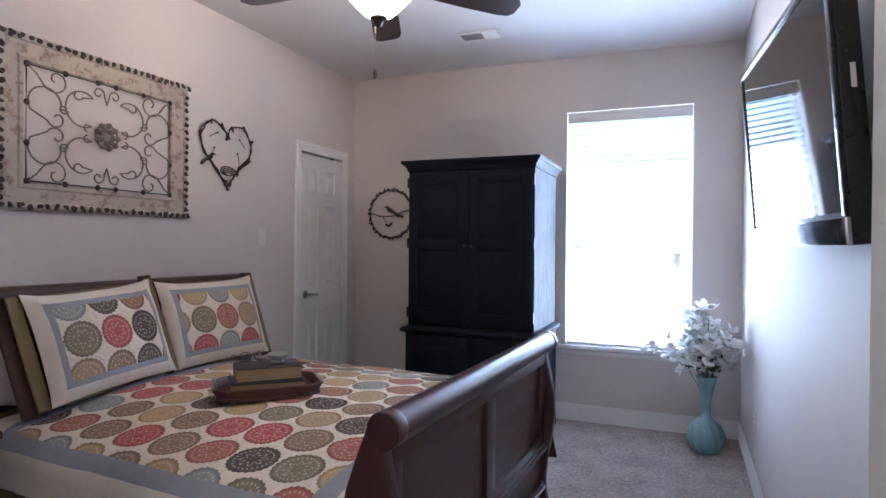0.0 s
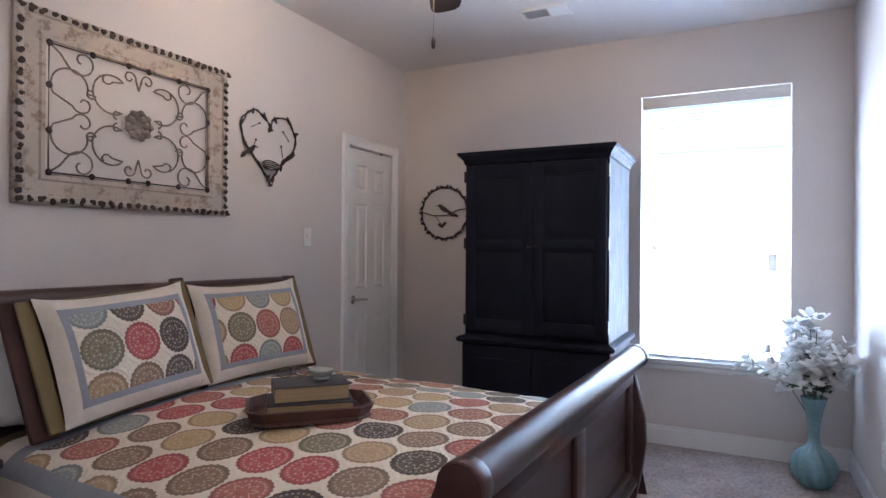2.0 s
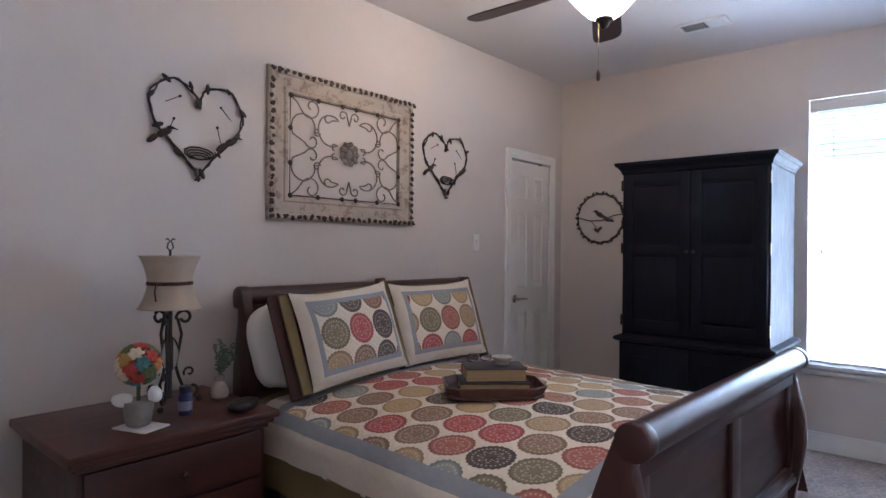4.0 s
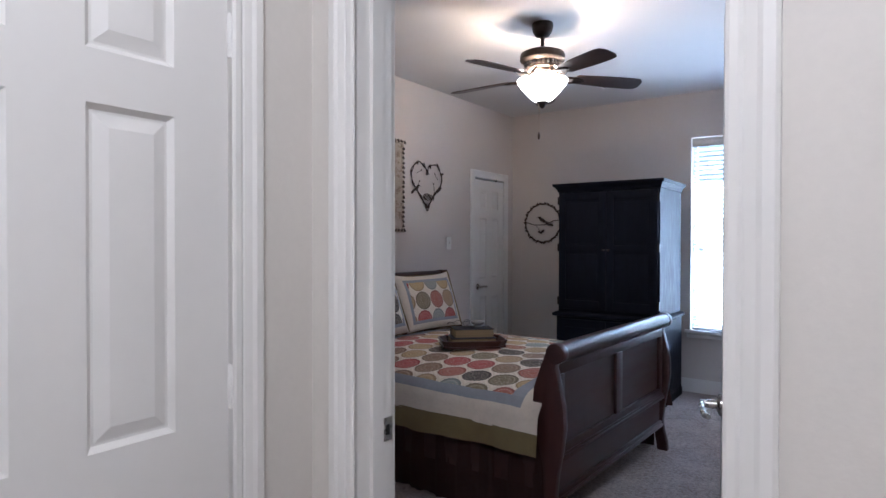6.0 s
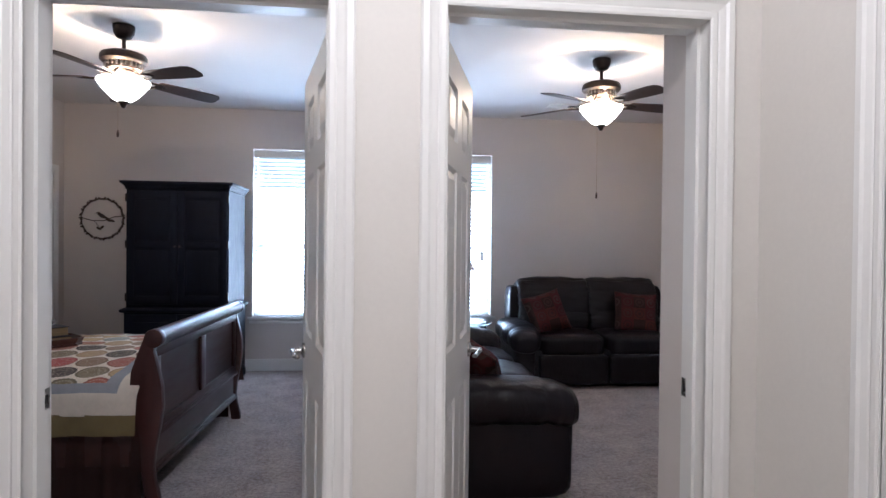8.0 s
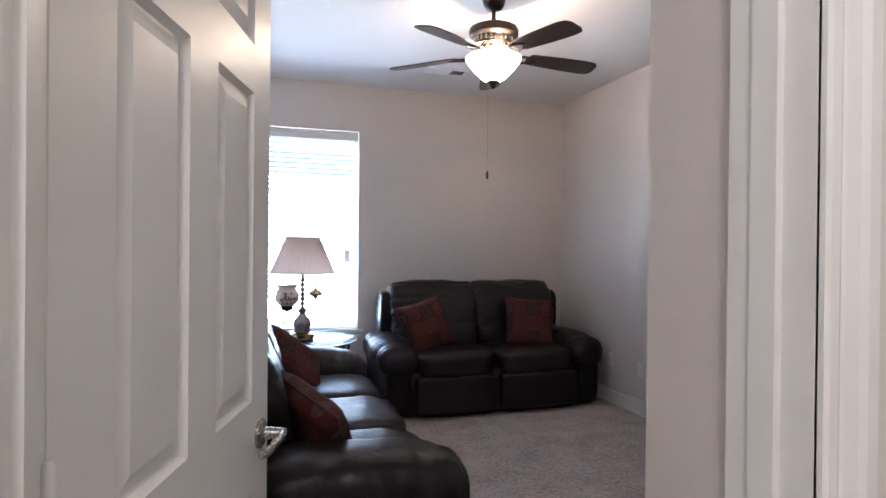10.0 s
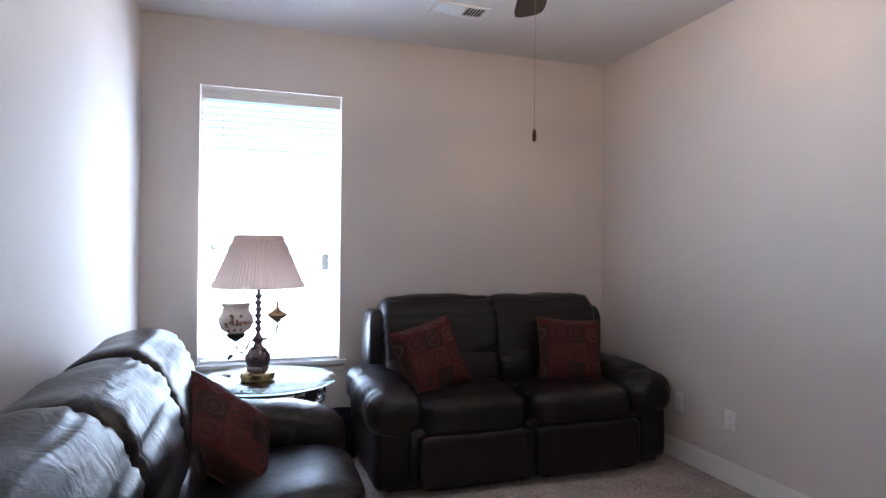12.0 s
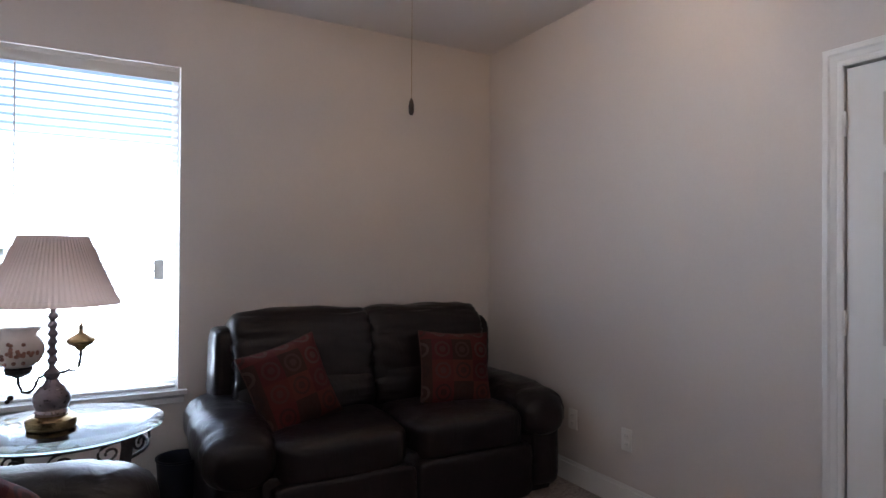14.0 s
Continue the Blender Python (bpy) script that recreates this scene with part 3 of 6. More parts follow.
B = 0.014
single("baseboard_bedroom", skirting(((XL, XR, YW - B, YW), (XR - B, XR, YF, YW - B), (XL, XL + B, YF + B, CD[0] - 0.08), (XL, D1[0] - 0.08, YF, YF + B))), TRIM, "white moulded wooden baseboard", "baseboard", "structure", smooth=False)
single("baseboard_sitting_room", skirting(((X2L, X2R, YW - B, YW), (X2L, X2L + B, YF, YW - B), (X2R - B, X2R, SD[1] + 0.08, YW - B), (X2R - B, X2R, YF, SD[0] - 0.08), (1.60, X2R - B, 0.15, 0.15 + B))), TRIM, "white moulded wooden baseboard", "baseboard", "structure", smooth=False)
single("baseboard_hall", skirting(((D1[1] + 0.08, D2[0] - 0.08, YH - B, YH), (HL, HL + B, HD[1] + 0.08, YH), (HR - B, HR, RD[1] + 0.08, YH), (HL, HL + B, HB, HD[0] - 0.08), (HR - B, HR, HB, RD[0] - 0.08))), TRIM, "white moulded wooden baseboard", "baseboard", "structure", smooth=False)


# ---- windows with blinds ----
def window(name, x0, x1):
    z0, z1 = WZ
    f = thing(name, Matrix(), "white single-hung window in a drywall opening", "window", kind="structure")
    ya, yb = YW + 0.085, YW + 0.135
    part("window_frame", boxes((x0, x0 + 0.035, ya, yb, z0, z1), (x1 - 0.035, x1, ya, yb, z0, z1), (x0 + 0.035, x1 - 0.035, ya, yb, z1 - 0.035, z1), (x0 + 0.035, x1 - 0.035, ya, yb, z0, z0 + 0.04)), TRIM, f)
    part("meeting_rail", boxes((x0 + 0.035, x1 - 0.035, ya + 0.005, yb - 0.005, 1.305, 1.335)), TRIM, f)
    for za, zb in ((z0 + 0.04, 1.30), (1.345, z1 - 0.035)):
        p = part("pane", boxes((x0 + 0.035, x1 - 0.035, ya + 0.022, ya + 0.026, za, zb)), GLASS, f, smooth=False)
        p.visible_shadow = False
    sill = boxes((x0 - 0.045, x1 + 0.045, YW - 0.038, YW, z0 - 0.022, z0 + 0.001), (x0, x1, YW, ya, z0, z0 + 0.002), bevel=0.0)
    part("window_sill", sill, TRIM, f)
    apron = slab(bmesh.new(), ((YW, z0 - 0.07), (YW - 0.009, z0 - 0.07), (YW - 0.012, z0 - 0.055), (YW - 0.012, z0 - 0.04), (YW - 0.022, z0 - 0.028), (YW - 0.024, z0 - 0.022), (YW, z0 - 0.022)), x0 - 0.03, x1 + 0.03, "x")
    part("apron", apron, TRIM, f, smooth=False)
    bl = thing("window_blind", Matrix(), "white slatted blind lowered over the bright window, slats open", "blind", group="window blinds")
    part("valance", boxes((x0 + 0.006, x1 - 0.006, YW + 0.006, YW + 0.016, z1 - 0.085, z1 - 0.006), (x0 + 0.006, x1 - 0.006, YW + 0.004, YW + 0.018, z1 - 0.03, z1 - 0.004), bevel=0.002), PLASTIC, bl)
    part("bottom_rail", boxes((x0 + 0.012, x1 - 0.012, YW + 0.02, YW + 0.066, z0 + 0.008, z0 + 0.024), bevel=0.003), PLASTIC, bl)
    me = None
    z, k = z1 - 0.105, 0
    while z > z0 + 0.045:
        if me is None:
            bm = bmesh.new()
            prof = ((-0.025, -0.006), (-0.012, -0.0012), (0, 0), (0.012, -0.0002), (0.025, -0.003))
            up = [[bm.verts.new((x, y, q + d)) for y, q in prof] for x in (x0 + 0.012, x1 - 0.012) for d in (0.0014, -0.0014)]
            for a, b in ((0, 2), (3, 1)):
                for i in range(4):
                    bm.faces.new((up[a][i], up[a][i + 1], up[b][i + 1], up[b][i]))
            for i in (0, 4):
                bm.faces.new((up[0][i], up[2][i], up[3][i], up[1][i]))
            me = mesh_of("slat", bm, SLAT, False)
        s = new("slat", me)
        s.location, s.rotation_euler = (0, YW + 0.043, z), (radians(-24 + random.uniform(-1.5, 1.5)), 0, 0)
        s.parent = bl
        z -= 0.0425
    for x in (x0 + 0.09, x1 - 0.09):
        part("ladder_cord", tube(bmesh.new(), [(x, YW + 0.017, z1 - 0.09), (x, YW + 0.017, z0 + 0.02)], 0.0012, 4), PLASTIC, bl)
    part("wand", tube(bmesh.new(), [(x0 + 0.14, YW + 0.012, z1 - 0.09), (x0 + 0.142, YW + 0.01, z1 - 0.75)], 0.004, 6), PLASTIC, bl)
    part("tag", boxes((x1 - 0.125, x1 - 0.075, YW + 0.0125, YW + 0.0135, 1.18, 1.29)), TAGM, bl, "small grey paper warning tag")
    part("cord_knob", lathe(bmesh.new(), [(0.004, 1.31), (0.008, 1.315), (0.007, 1.335), (0.003, 1.345)], 8, x0 + 0.08, YW + 0.011), TAGM, bl)
    part("cord_knob", lathe(bmesh.new(), [(0.004, 1.305), (0.008, 1.31), (0.007, 1.33), (0.003, 1.34)], 8, x0 + 0.097, YW + 0.011), TAGM, bl)


window("window_1", *W1)
window("window_2", *W2)
single("backdrop", boxes((-40, 40, 30, 30.2, -1, 6)), mat("distant_hedge", (0.5, 0.55, 0.5), 0.9), "pale distant backdrop beyond the windows", "backdrop", "structure", smooth=False)
single("ground", boxes((-60, 60, YW + 0.2, 60, -0.4, -0.3)), mat("pale_concrete", (0.5, 0.5, 0.48), 0.9), "pale concrete ground outside the windows", "ground", "structure", smooth=False)


# ---- ceiling fans, vents ----
def ceiling_fan(fx, fy, first, pulls):
    f = thing("ceiling_fan", pose(fx, fy, ZC), "dark bronze five-blade ceiling fan with a lit glass bowl", "ceiling fan", "ceiling fans")
    part("canopy", lathe(bmesh.new(), [(0.066, 0), (0.068, -0.015), (0.062, -0.05), (0.045, -0.078), (0.02, -0.088)], 28), BRONZE, f)
    part("downrod", lathe(bmesh.new(), [(0.0125, -0.085), (0.0125, -0.155), (0.022, -0.158), (0.024, -0.175)], 16), BRONZE, f)
    part("motor", lathe(bmesh.new(), [(0.03, -0.165), (0.10, -0.175), (0.135, -0.19), (0.142, -0.205), (0.142, -0.232), (0.132, -0.242), (0.11, -0.25), (0.10, -0.285), (0.08, -0.295)], 36), BRONZE, f)
    vent_ring = bmesh.new()
    for k in range(24):
        a = 2 * math.pi * k / 24
        blob(vent_ring, (0.112 * math.cos(a), 0.112 * math.sin(a), -0.262), (0.006, 0.009, 0.016), a)
    part("vent_ring", vent_ring, NICKEL, f, "pale pierced vent ring")
    part("switch_housing", lathe(bmesh.new(), [(0.075, -0.295), (0.075, -0.305), (0.06, -0.315), (0.05, -0.333)], 24), BRONZE, f)
    part("fitter", lathe(bmesh.new(), [(0.05, -0.333), (0.05, -0.337), (0.03, -0.35)], 24), BRONZE, f)
    bowl = [(0.03, -0.362), (0.150, -0.352), (0.158, -0.356), (0.160, -0.364), (0.150, -0.385), (0.128, -0.413), (0.098, -0.447), (0.066, -0.478), (0.04, -0.493)]
    part("bowl", lathe(bmesh.new(), bowl, 40), BOWL, f, "lit frosted glass bowl")
    part("finial", lathe(bmesh.new(), [(0.036, -0.488), (0.036, -0.5), (0.022, -0.506), (0.018, -0.522), (0.01, -0.532), (0.004, -0.535)], 20), BRONZE, f)
    for k in range(5):
        a = radians(first + 72 * k)
        r = Matrix.Rotation(a, 4, "Z") @ Matrix.Translation((0, 0, -0.335)) @ Matrix.Rotation(radians(2.5), 4, "Y") @ Matrix.Rotation(radians(-11), 4, "X")
        bm = bmesh.new()
        out = [(0.215, -0.045), (0.23, -0.055), (0.42, -0.068), (0.58, -0.071), (0.625, -0.062), (0.645, -0.035), (0.645, 0.035), (0.625, 0.062), (0.58, 0.071), (0.42, 0.068), (0.23, 0.055), (0.215, 0.045)]
        slab(bm, out, -0.003, 0.003, "z")
        bm.transform(r)
        b = part("blade", bm, BLADE, f, "dark stained wooden blade")
        bm = bmesh.new()
        for s in (-1, 1):
            tube(bm, [(0.085, s * 0.012, 0.05), (0.14, s * 0.024, -0.006), (0.18, s * 0.036, -0.01), (0.215, s * 0.030, -0.006), (0.25, s * 0.012, -0.005)], 0.0075, 6)
        slab(bm, [(0.2, -0.03), (0.255, -0.02), (0.275, 0), (0.255, 0.02), (0.2, 0.03)], -0.009, -0.0035, "z")
        bm.transform(r)
        part("blade_iron", bm, BRONZE, f)
    for (px, py, pz) in pulls:
        c = part("pull_chain", tube(bmesh.new(), [(px * 0.8, py * 0.8, -0.32), (px, py, -0.42), (px, py, pz)], 0.0009, 5), BRASS, f)
        part("pull_knob", lathe(bmesh.new(), [(0.002, pz + 0.012), (0.006, pz + 0.004), (0.0085, pz - 0.012), (0.008, pz - 0.03), (0.0045, pz - 0.038)], 12, px, py), BLADE, c, "small wooden pull")
    return f


ceiling_fan(*FAN1, 114, ((-0.09, 0.135, -0.665),))
ceiling_fan(*FAN2, 70, ((0.035, 0.165, -0.995),))


def ceiling_vent(cx, cy, w, d):
    v = thing("ceiling_vent", pose(cx, cy, ZC), "white metal ceiling air vent with angled slats", "air vent", "ceiling vents")
    part("frame", boxes((-w / 2, w / 2, -d / 2, -d / 2 + 0.02, -0.01, 0), (-w / 2, w / 2, d / 2 - 0.02, d / 2, -0.01, 0), (-w / 2, -w / 2 + 0.02, -d / 2 + 0.02, d / 2 - 0.02, -0.01, 0), (w / 2 - 0.02, w / 2, -d / 2 + 0.02, d / 2 - 0.02, -0.01, 0)), PLASTIC, v)
    part("backing", boxes((-w / 2 + 0.02, w / 2 - 0.02, -d / 2 + 0.02, d / 2 - 0.02, -0.002, 0)), DARK, v)
    n = 15
    for k in range(n):
        x = -w / 2 + 0.03 + (w - 0.06) * k / (n - 1)
        bm = boxes((-0.009, 0.009, -d / 2 + 0.02, d / 2 - 0.02, -0.001, 0.001))
        bm.transform(Matrix.Translation((x, 0, -0.007)) @ Matrix.Rotation(radians(40 if x < 0.02 else -40), 4, "Y"))
        part("slat", bm, PLASTIC, v, smooth=False)


ceiling_vent(-1.155, 3.93, 0.30, 0.17)
ceiling_vent(2.483, 3.965, 0.34, 0.17)
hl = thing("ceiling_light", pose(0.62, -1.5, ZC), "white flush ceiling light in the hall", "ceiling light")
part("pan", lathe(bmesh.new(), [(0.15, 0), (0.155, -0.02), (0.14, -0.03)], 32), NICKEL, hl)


# ---- wall plates ----
def plate(name, m, label, kind):
    p = thing(name, m, label, kind)
    part("cover", boxes((-0.036, 0.036, -0.006, 0, -0.058, 0.058), bevel=0.002), PLASTIC, p)
    if "switch" in name:
        part("toggle", boxes((-0.006, 0.006, -0.016, -0.006, -0.004, 0.018)), PLASTIC, p)
    else:
        for z in (-0.022, 0.022):
            s = part("socket", boxes((-0.017, 0.017, -0.008, -0.006, z - 0.014, z + 0.014), bevel=0.001), PLASTIC, p)
            part("slots", boxes((-0.008, -0.006, -0.0085, -0.008, z - 0.004, z + 0.005), (0.006, 0.008, -0.0085, -0.008, z - 0.004, z + 0.005)), DARK, s)


plate("light_switch", pose(XL, 3.40, 1.375, 0, 0, 90), "white toggle light switch plate on the bedroom wall", "light switch")
plate("wall_outlet", pose(X2R, 3.32, 0.36, 0, 0, -90), "white duplex wall outlet on the greige wall", "outlet")
plate("wall_outlet", pose(X2R, 3.735, 0.368, 0, 0, -90), "white wall outlet beside the loveseat", "outlet")
plate("wall_outlet", pose(XR, 3.75, 0.36, 0, 0, -90), "white wall outlet near the flower vase", "outlet")

# ---- bed ----
BY0, BY1, FX, HX = 1.355, 2.925, -0.528, -2.40
BED = Matrix.Translation((-0.47, 2.11, 0)) @ Matrix.Rotation(radians(-2.6), 4, "Z") @ Matrix.Translation((0.485, -2.105, 0))   # the bed stands a little askew
bed = thing("sleigh_bed", BED, "dark cherry wooden sleigh bed with a panelled footboard", "bed")


def sleigh_post(x, y0, y1, top, flip):
    """S-shaped post: scroll at the top, waist, belly, flared foot. flip: which way the scroll leans."""
    pts_out = [(0.055, 0.0), (0.050, 0.05), (0.030, 0.13), (0.022, 0.20), (0.032, 0.30), (0.055, 0.42), (0.068, 0.52), (0.064, 0.62), (0.042, 0.72), (0.022, 0.80), (0.025, 0.835)]
    pts_in = [(-0.055, 0.80), (-0.090, 0.70), (-0.098, 0.60), (-0.078, 0.48), (-0.042, 0.34), (-0.036, 0.22), (-0.030, 0.12), (-0.018, 0.05), (-0.010, 0.0)]
    s = top / 0.92
    scroll = [(0.022 + 0.050 * math.cos(radians(a)), 0.868 + 0.050 * math.sin(radians(a))) for a in range(-40, 181, 20)]
    out = [(x + flip * px, pz * s) for px, pz in pts_out + scroll + pts_in]
    return slab(bmesh.new(), out, y0, y1, "y")


def bevelled(bm, w=0.004):
    es = [e for e in bm.edges if len(e.link_faces) == 2 and e.calc_face_angle(0) > 1.0]
    bmesh.ops.bevel(bm, geom=es, offset=w, segments=2, profile=0.5, affect="EDGES")
    return bm


for y in (BY0, BY1 - 0.045):
    part("footboard_post", bevelled(sleigh_post(FX, y, y + 0.045, 0.92, 1)), CHERRY_UP, bed)
    part("headboard_post", bevelled(sleigh_post(HX, y, y + 0.045, 1.15, -1)), CHERRY_UP, bed)


def roll(x, z, r):
    bm = lathe(bmesh.new(), [(r * 0.2, BY0 - 0.006), (r, BY0 - 0.002), (r, BY1 + 0.002), (r * 0.2, BY1 + 0.006)], 24)
    for v in bm.verts:
        v.co = Vector((x + v.co.x, v.co.z, z + v.co.y))
    return bm


part("top_roll", roll(FX + 0.022, 0.868, 0.047), CHERRY, bed)
part("top_roll", roll(HX - 0.022, 1.098, 0.045), CHERRY, bed)
y0, y1 = BY0 + 0.045, BY1 - 0.045
ym = (y0 + y1) / 2
part("footboard_panel", boxes((FX - 0.012, FX + 0.004, y0, y1, 0.16, 0.85)), CHERRY, bed)
part("headboard_panel", boxes((HX - 0.012, HX + 0.012, y0, y1, 0.3, 1.06)), CHERRY, bed)
rails = ((y0, y1, 0.765, 0.845), (y0, y1, 0.34, 0.42), (y0, y1, 0.155, 0.20), (y0, y0 + 0.06, 0.42, 0.765), (y1 - 0.06, y1, 0.42, 0.765), (ym - 0.045, ym + 0.045, 0.42, 0.765))
for a, b, c, d in rails:
    part("footboard_rail" if b - a > 0.5 else "footboard_stile", boxes((FX + 0.004, FX + 0.022, a, b, c, d), bevel=0.004), CHERRY, bed)
part("ledge_moulding", boxes((FX + 0.022, FX + 0.038, y0, y1, 0.352, 0.372), (FX + 0.022, FX + 0.03, y0, y1, 0.372, 0.386), bevel=0.004), CHERRY, bed)
part("ledge_moulding", boxes((FX + 0.022, FX + 0.032, y0, y1, 0.168, 0.184), bevel=0.004), CHERRY, bed)
for y in (BY0 + 0.03, BY1 - 0.055):
    part("side_rail", boxes((HX, FX - 0.02, y, y + 0.025, 0.2, 0.36), bevel=0.003), CHERRY, bed)
single("mattress", soft(bmesh.new(), ((HX + FX) / 2, (BY0 + BY1) / 2, 0.47), ((FX - HX) / 2 - 0.04, 0.735, 0.165), 12, 8), WHITEC, "white mattress under the quilt", "mattress", m=BED)

quilt = thing("quilt", BED, "cream patchwork quilt with round medallions and banded borders", "quilt")
SIDE, RAD, TOP = 0.20, 0.09, 0.662
QW = BY1 - BY0 + 0.02


def drape(x, s):
    """A point of the quilt: x along the bed, s across it from hem to hem."""
    arc = RAD * math.pi / 2
    flat = QW - 2 * RAD
    total = 2 * SIDE + 2 * arc + flat
    m = min(s, total - s)
    if m < SIDE:
        sway = (SIDE - m) / SIDE
        y, z = -0.03 - 0.02 * sway * (1 + math.sin(x * 9.0)) * 0.5 - 0.006 * sway * math.sin(x * 23), TOP - RAD - SIDE + m - 0.02 * sway * math.sin(x * 2.2)
    elif m < SIDE + arc:
        a = (m - SIDE) / RAD
        y, z = RAD * (1 - math.cos(a)) - 0.03 * (1 - math.sin(a)), TOP - RAD + RAD * math.sin(a)
    else:
        y, z = RAD + (m - SIDE - arc), TOP
        z += 0.052 * math.sin(min(1, (m - SIDE - arc) / 0.55) * math.pi / 2)
    z += 0.006 * noise.noise(Vector((x * 6, s * 6, 0))) + 0.003 * noise.noise(Vector((x * 17, s * 17, 3)))
    return Vector((x, BY0 - 0.01 + (y if s < total / 2 else QW - y), z))


STOT = 2 * SIDE + 2 * RAD * math.pi / 2 + QW - 2 * RAD


def sheet(x0, x1, s0, s1):
    bm = bmesh.new()
    nx, ns = max(2, int((x1 - x0) / 0.025)), max(2, int((s1 - s0) / 0.022))
    up = [[drape(x0 + (x1 - x0) * i / nx, s0 + (s1 - s0) * j / ns) for j in range(ns + 1)] for i in range(nx + 1)]
    for off in (0.0, -0.008):
        g = [[bm.verts.new(p + Vector((0, 0, off))) for p in r] for r in up]
        for i in range(nx):
            for j in range(ns):
                bm.faces.new((g[i][j], g[i + 1][j], g[i + 1][j + 1], g[i][j + 1]))
    return bm


QX0, QX1 = HX + 0.20, FX - 0.045
O1, O2, O3 = 0.11, 0.225, 0.275        # olive, ivory, blue, then the print
part("olive_border", sheet(QX0, QX1, 0, O1), OLIVE, quilt, "olive outer band", "all")
part("olive_border", sheet(QX0, QX1, STOT - O1, STOT), OLIVE, quilt, "olive outer band", "all")
part("ivory_border", sheet(QX0, QX1, O1, O2), BORDERW, quilt, "ivory stitched band", "all")
part("ivory_border", sheet(QX0, QX1, STOT - O2, STOT - O1), BORDERW, quilt, "ivory stitched band", "all")
part("ivory_border", sheet(QX1 - 0.10, QX1, O2, STOT - O2), BORDERW, quilt, "ivory stitched band", "all")
part("ivory_border", sheet(QX0, QX0 + 0.10, O2, STOT - O2), BORDERW, quilt, "ivory stitched band", "all")
part("blue_border", sheet(QX0 + 0.10, QX1 - 0.10, O2, O3), BORDERB, quilt, "grey-blue band", "all")
part("blue_border", sheet(QX0 + 0.10, QX1 - 0.10, STOT - O3, STOT - O2), BORDERB, quilt, "grey-blue band", "all")
part("blue_border", sheet(QX1 - 0.17, QX1 - 0.10, O3, STOT - O3), BORDERB, quilt, "grey-blue band", "all")
part("blue_border", sheet(QX0 + 0.10, QX0 + 0.17, O3, STOT - O3), BORDERB, quilt, "grey-blue band", "all")
part("olive_border", sheet(QX0 - 0.07, QX0, 0.02, STOT - 0.02), OLIVE, quilt, "olive head band", "all")
part("brown_border", sheet(HX + 0.05, QX0 - 0.07, 0.03, STOT - 0.03), BROWNC, quilt, "dark brown head band", "all")
part("medallion_panel", sheet(QX0 + 0.17, QX1 - 0.17, O3, STOT - O3), QUILT, quilt, "cream cotton printed with coloured medallions", "all")


def skirt(y, d):
    bm = bmesh.new()
    n = 130
    lo, hi = [], []
    for i in range(n + 1):
        x = HX + 0.06 + (FX - HX - 0.10) * i / n
        w = 0.012 * math.sin(i * 0.55) + 0.006 * math.sin(i * 1.31)
        hi.append(bm.verts.new((x, y, 0.54)))
        lo.append(bm.verts.new((x, y - d * (0.012 + w), 0.012)))
    for i in range(n):
        bm.faces.new((lo[i], lo[i + 1], hi[i + 1], hi[i]))
    bmesh.ops.solidify(bm, geom=bm.faces[:], thickness=0.003)
    return bm


bs = thing("bed_skirt", BED, "dark brown gathered bed skirt hanging to the carpet", "bed skirt")
part("skirt_panel", skirt(BY0 + 0.035, 1), BROWNC, bs)
part("skirt_panel", skirt(BY1 - 0.035, -1), BROWNC, bs)
corner = bmesh.new()
for s, mt in ((0, 0),):
    g = []
    for i in range(7):
        for_z = 0.62 - 0.055 * i
        g.append((corner.verts.new((FX - 0.05, BY1 + 0.01, for_z)), corner.verts.new((FX - 0.01 + 0.011 * i, BY1 + 0.05 + 0.004 * i, for_z - 0.002 * i))))
    for a, b in zip(g, g[1:]):
        corner.faces.new((a[0], a[1], b[1], b[0]))
bmesh.ops.solidify(corner, geom=corner.faces[:], thickness=0.008)
part("hanging_corner", corner, BROWNC, quilt, "dark brown corner hanging past the footboard post")


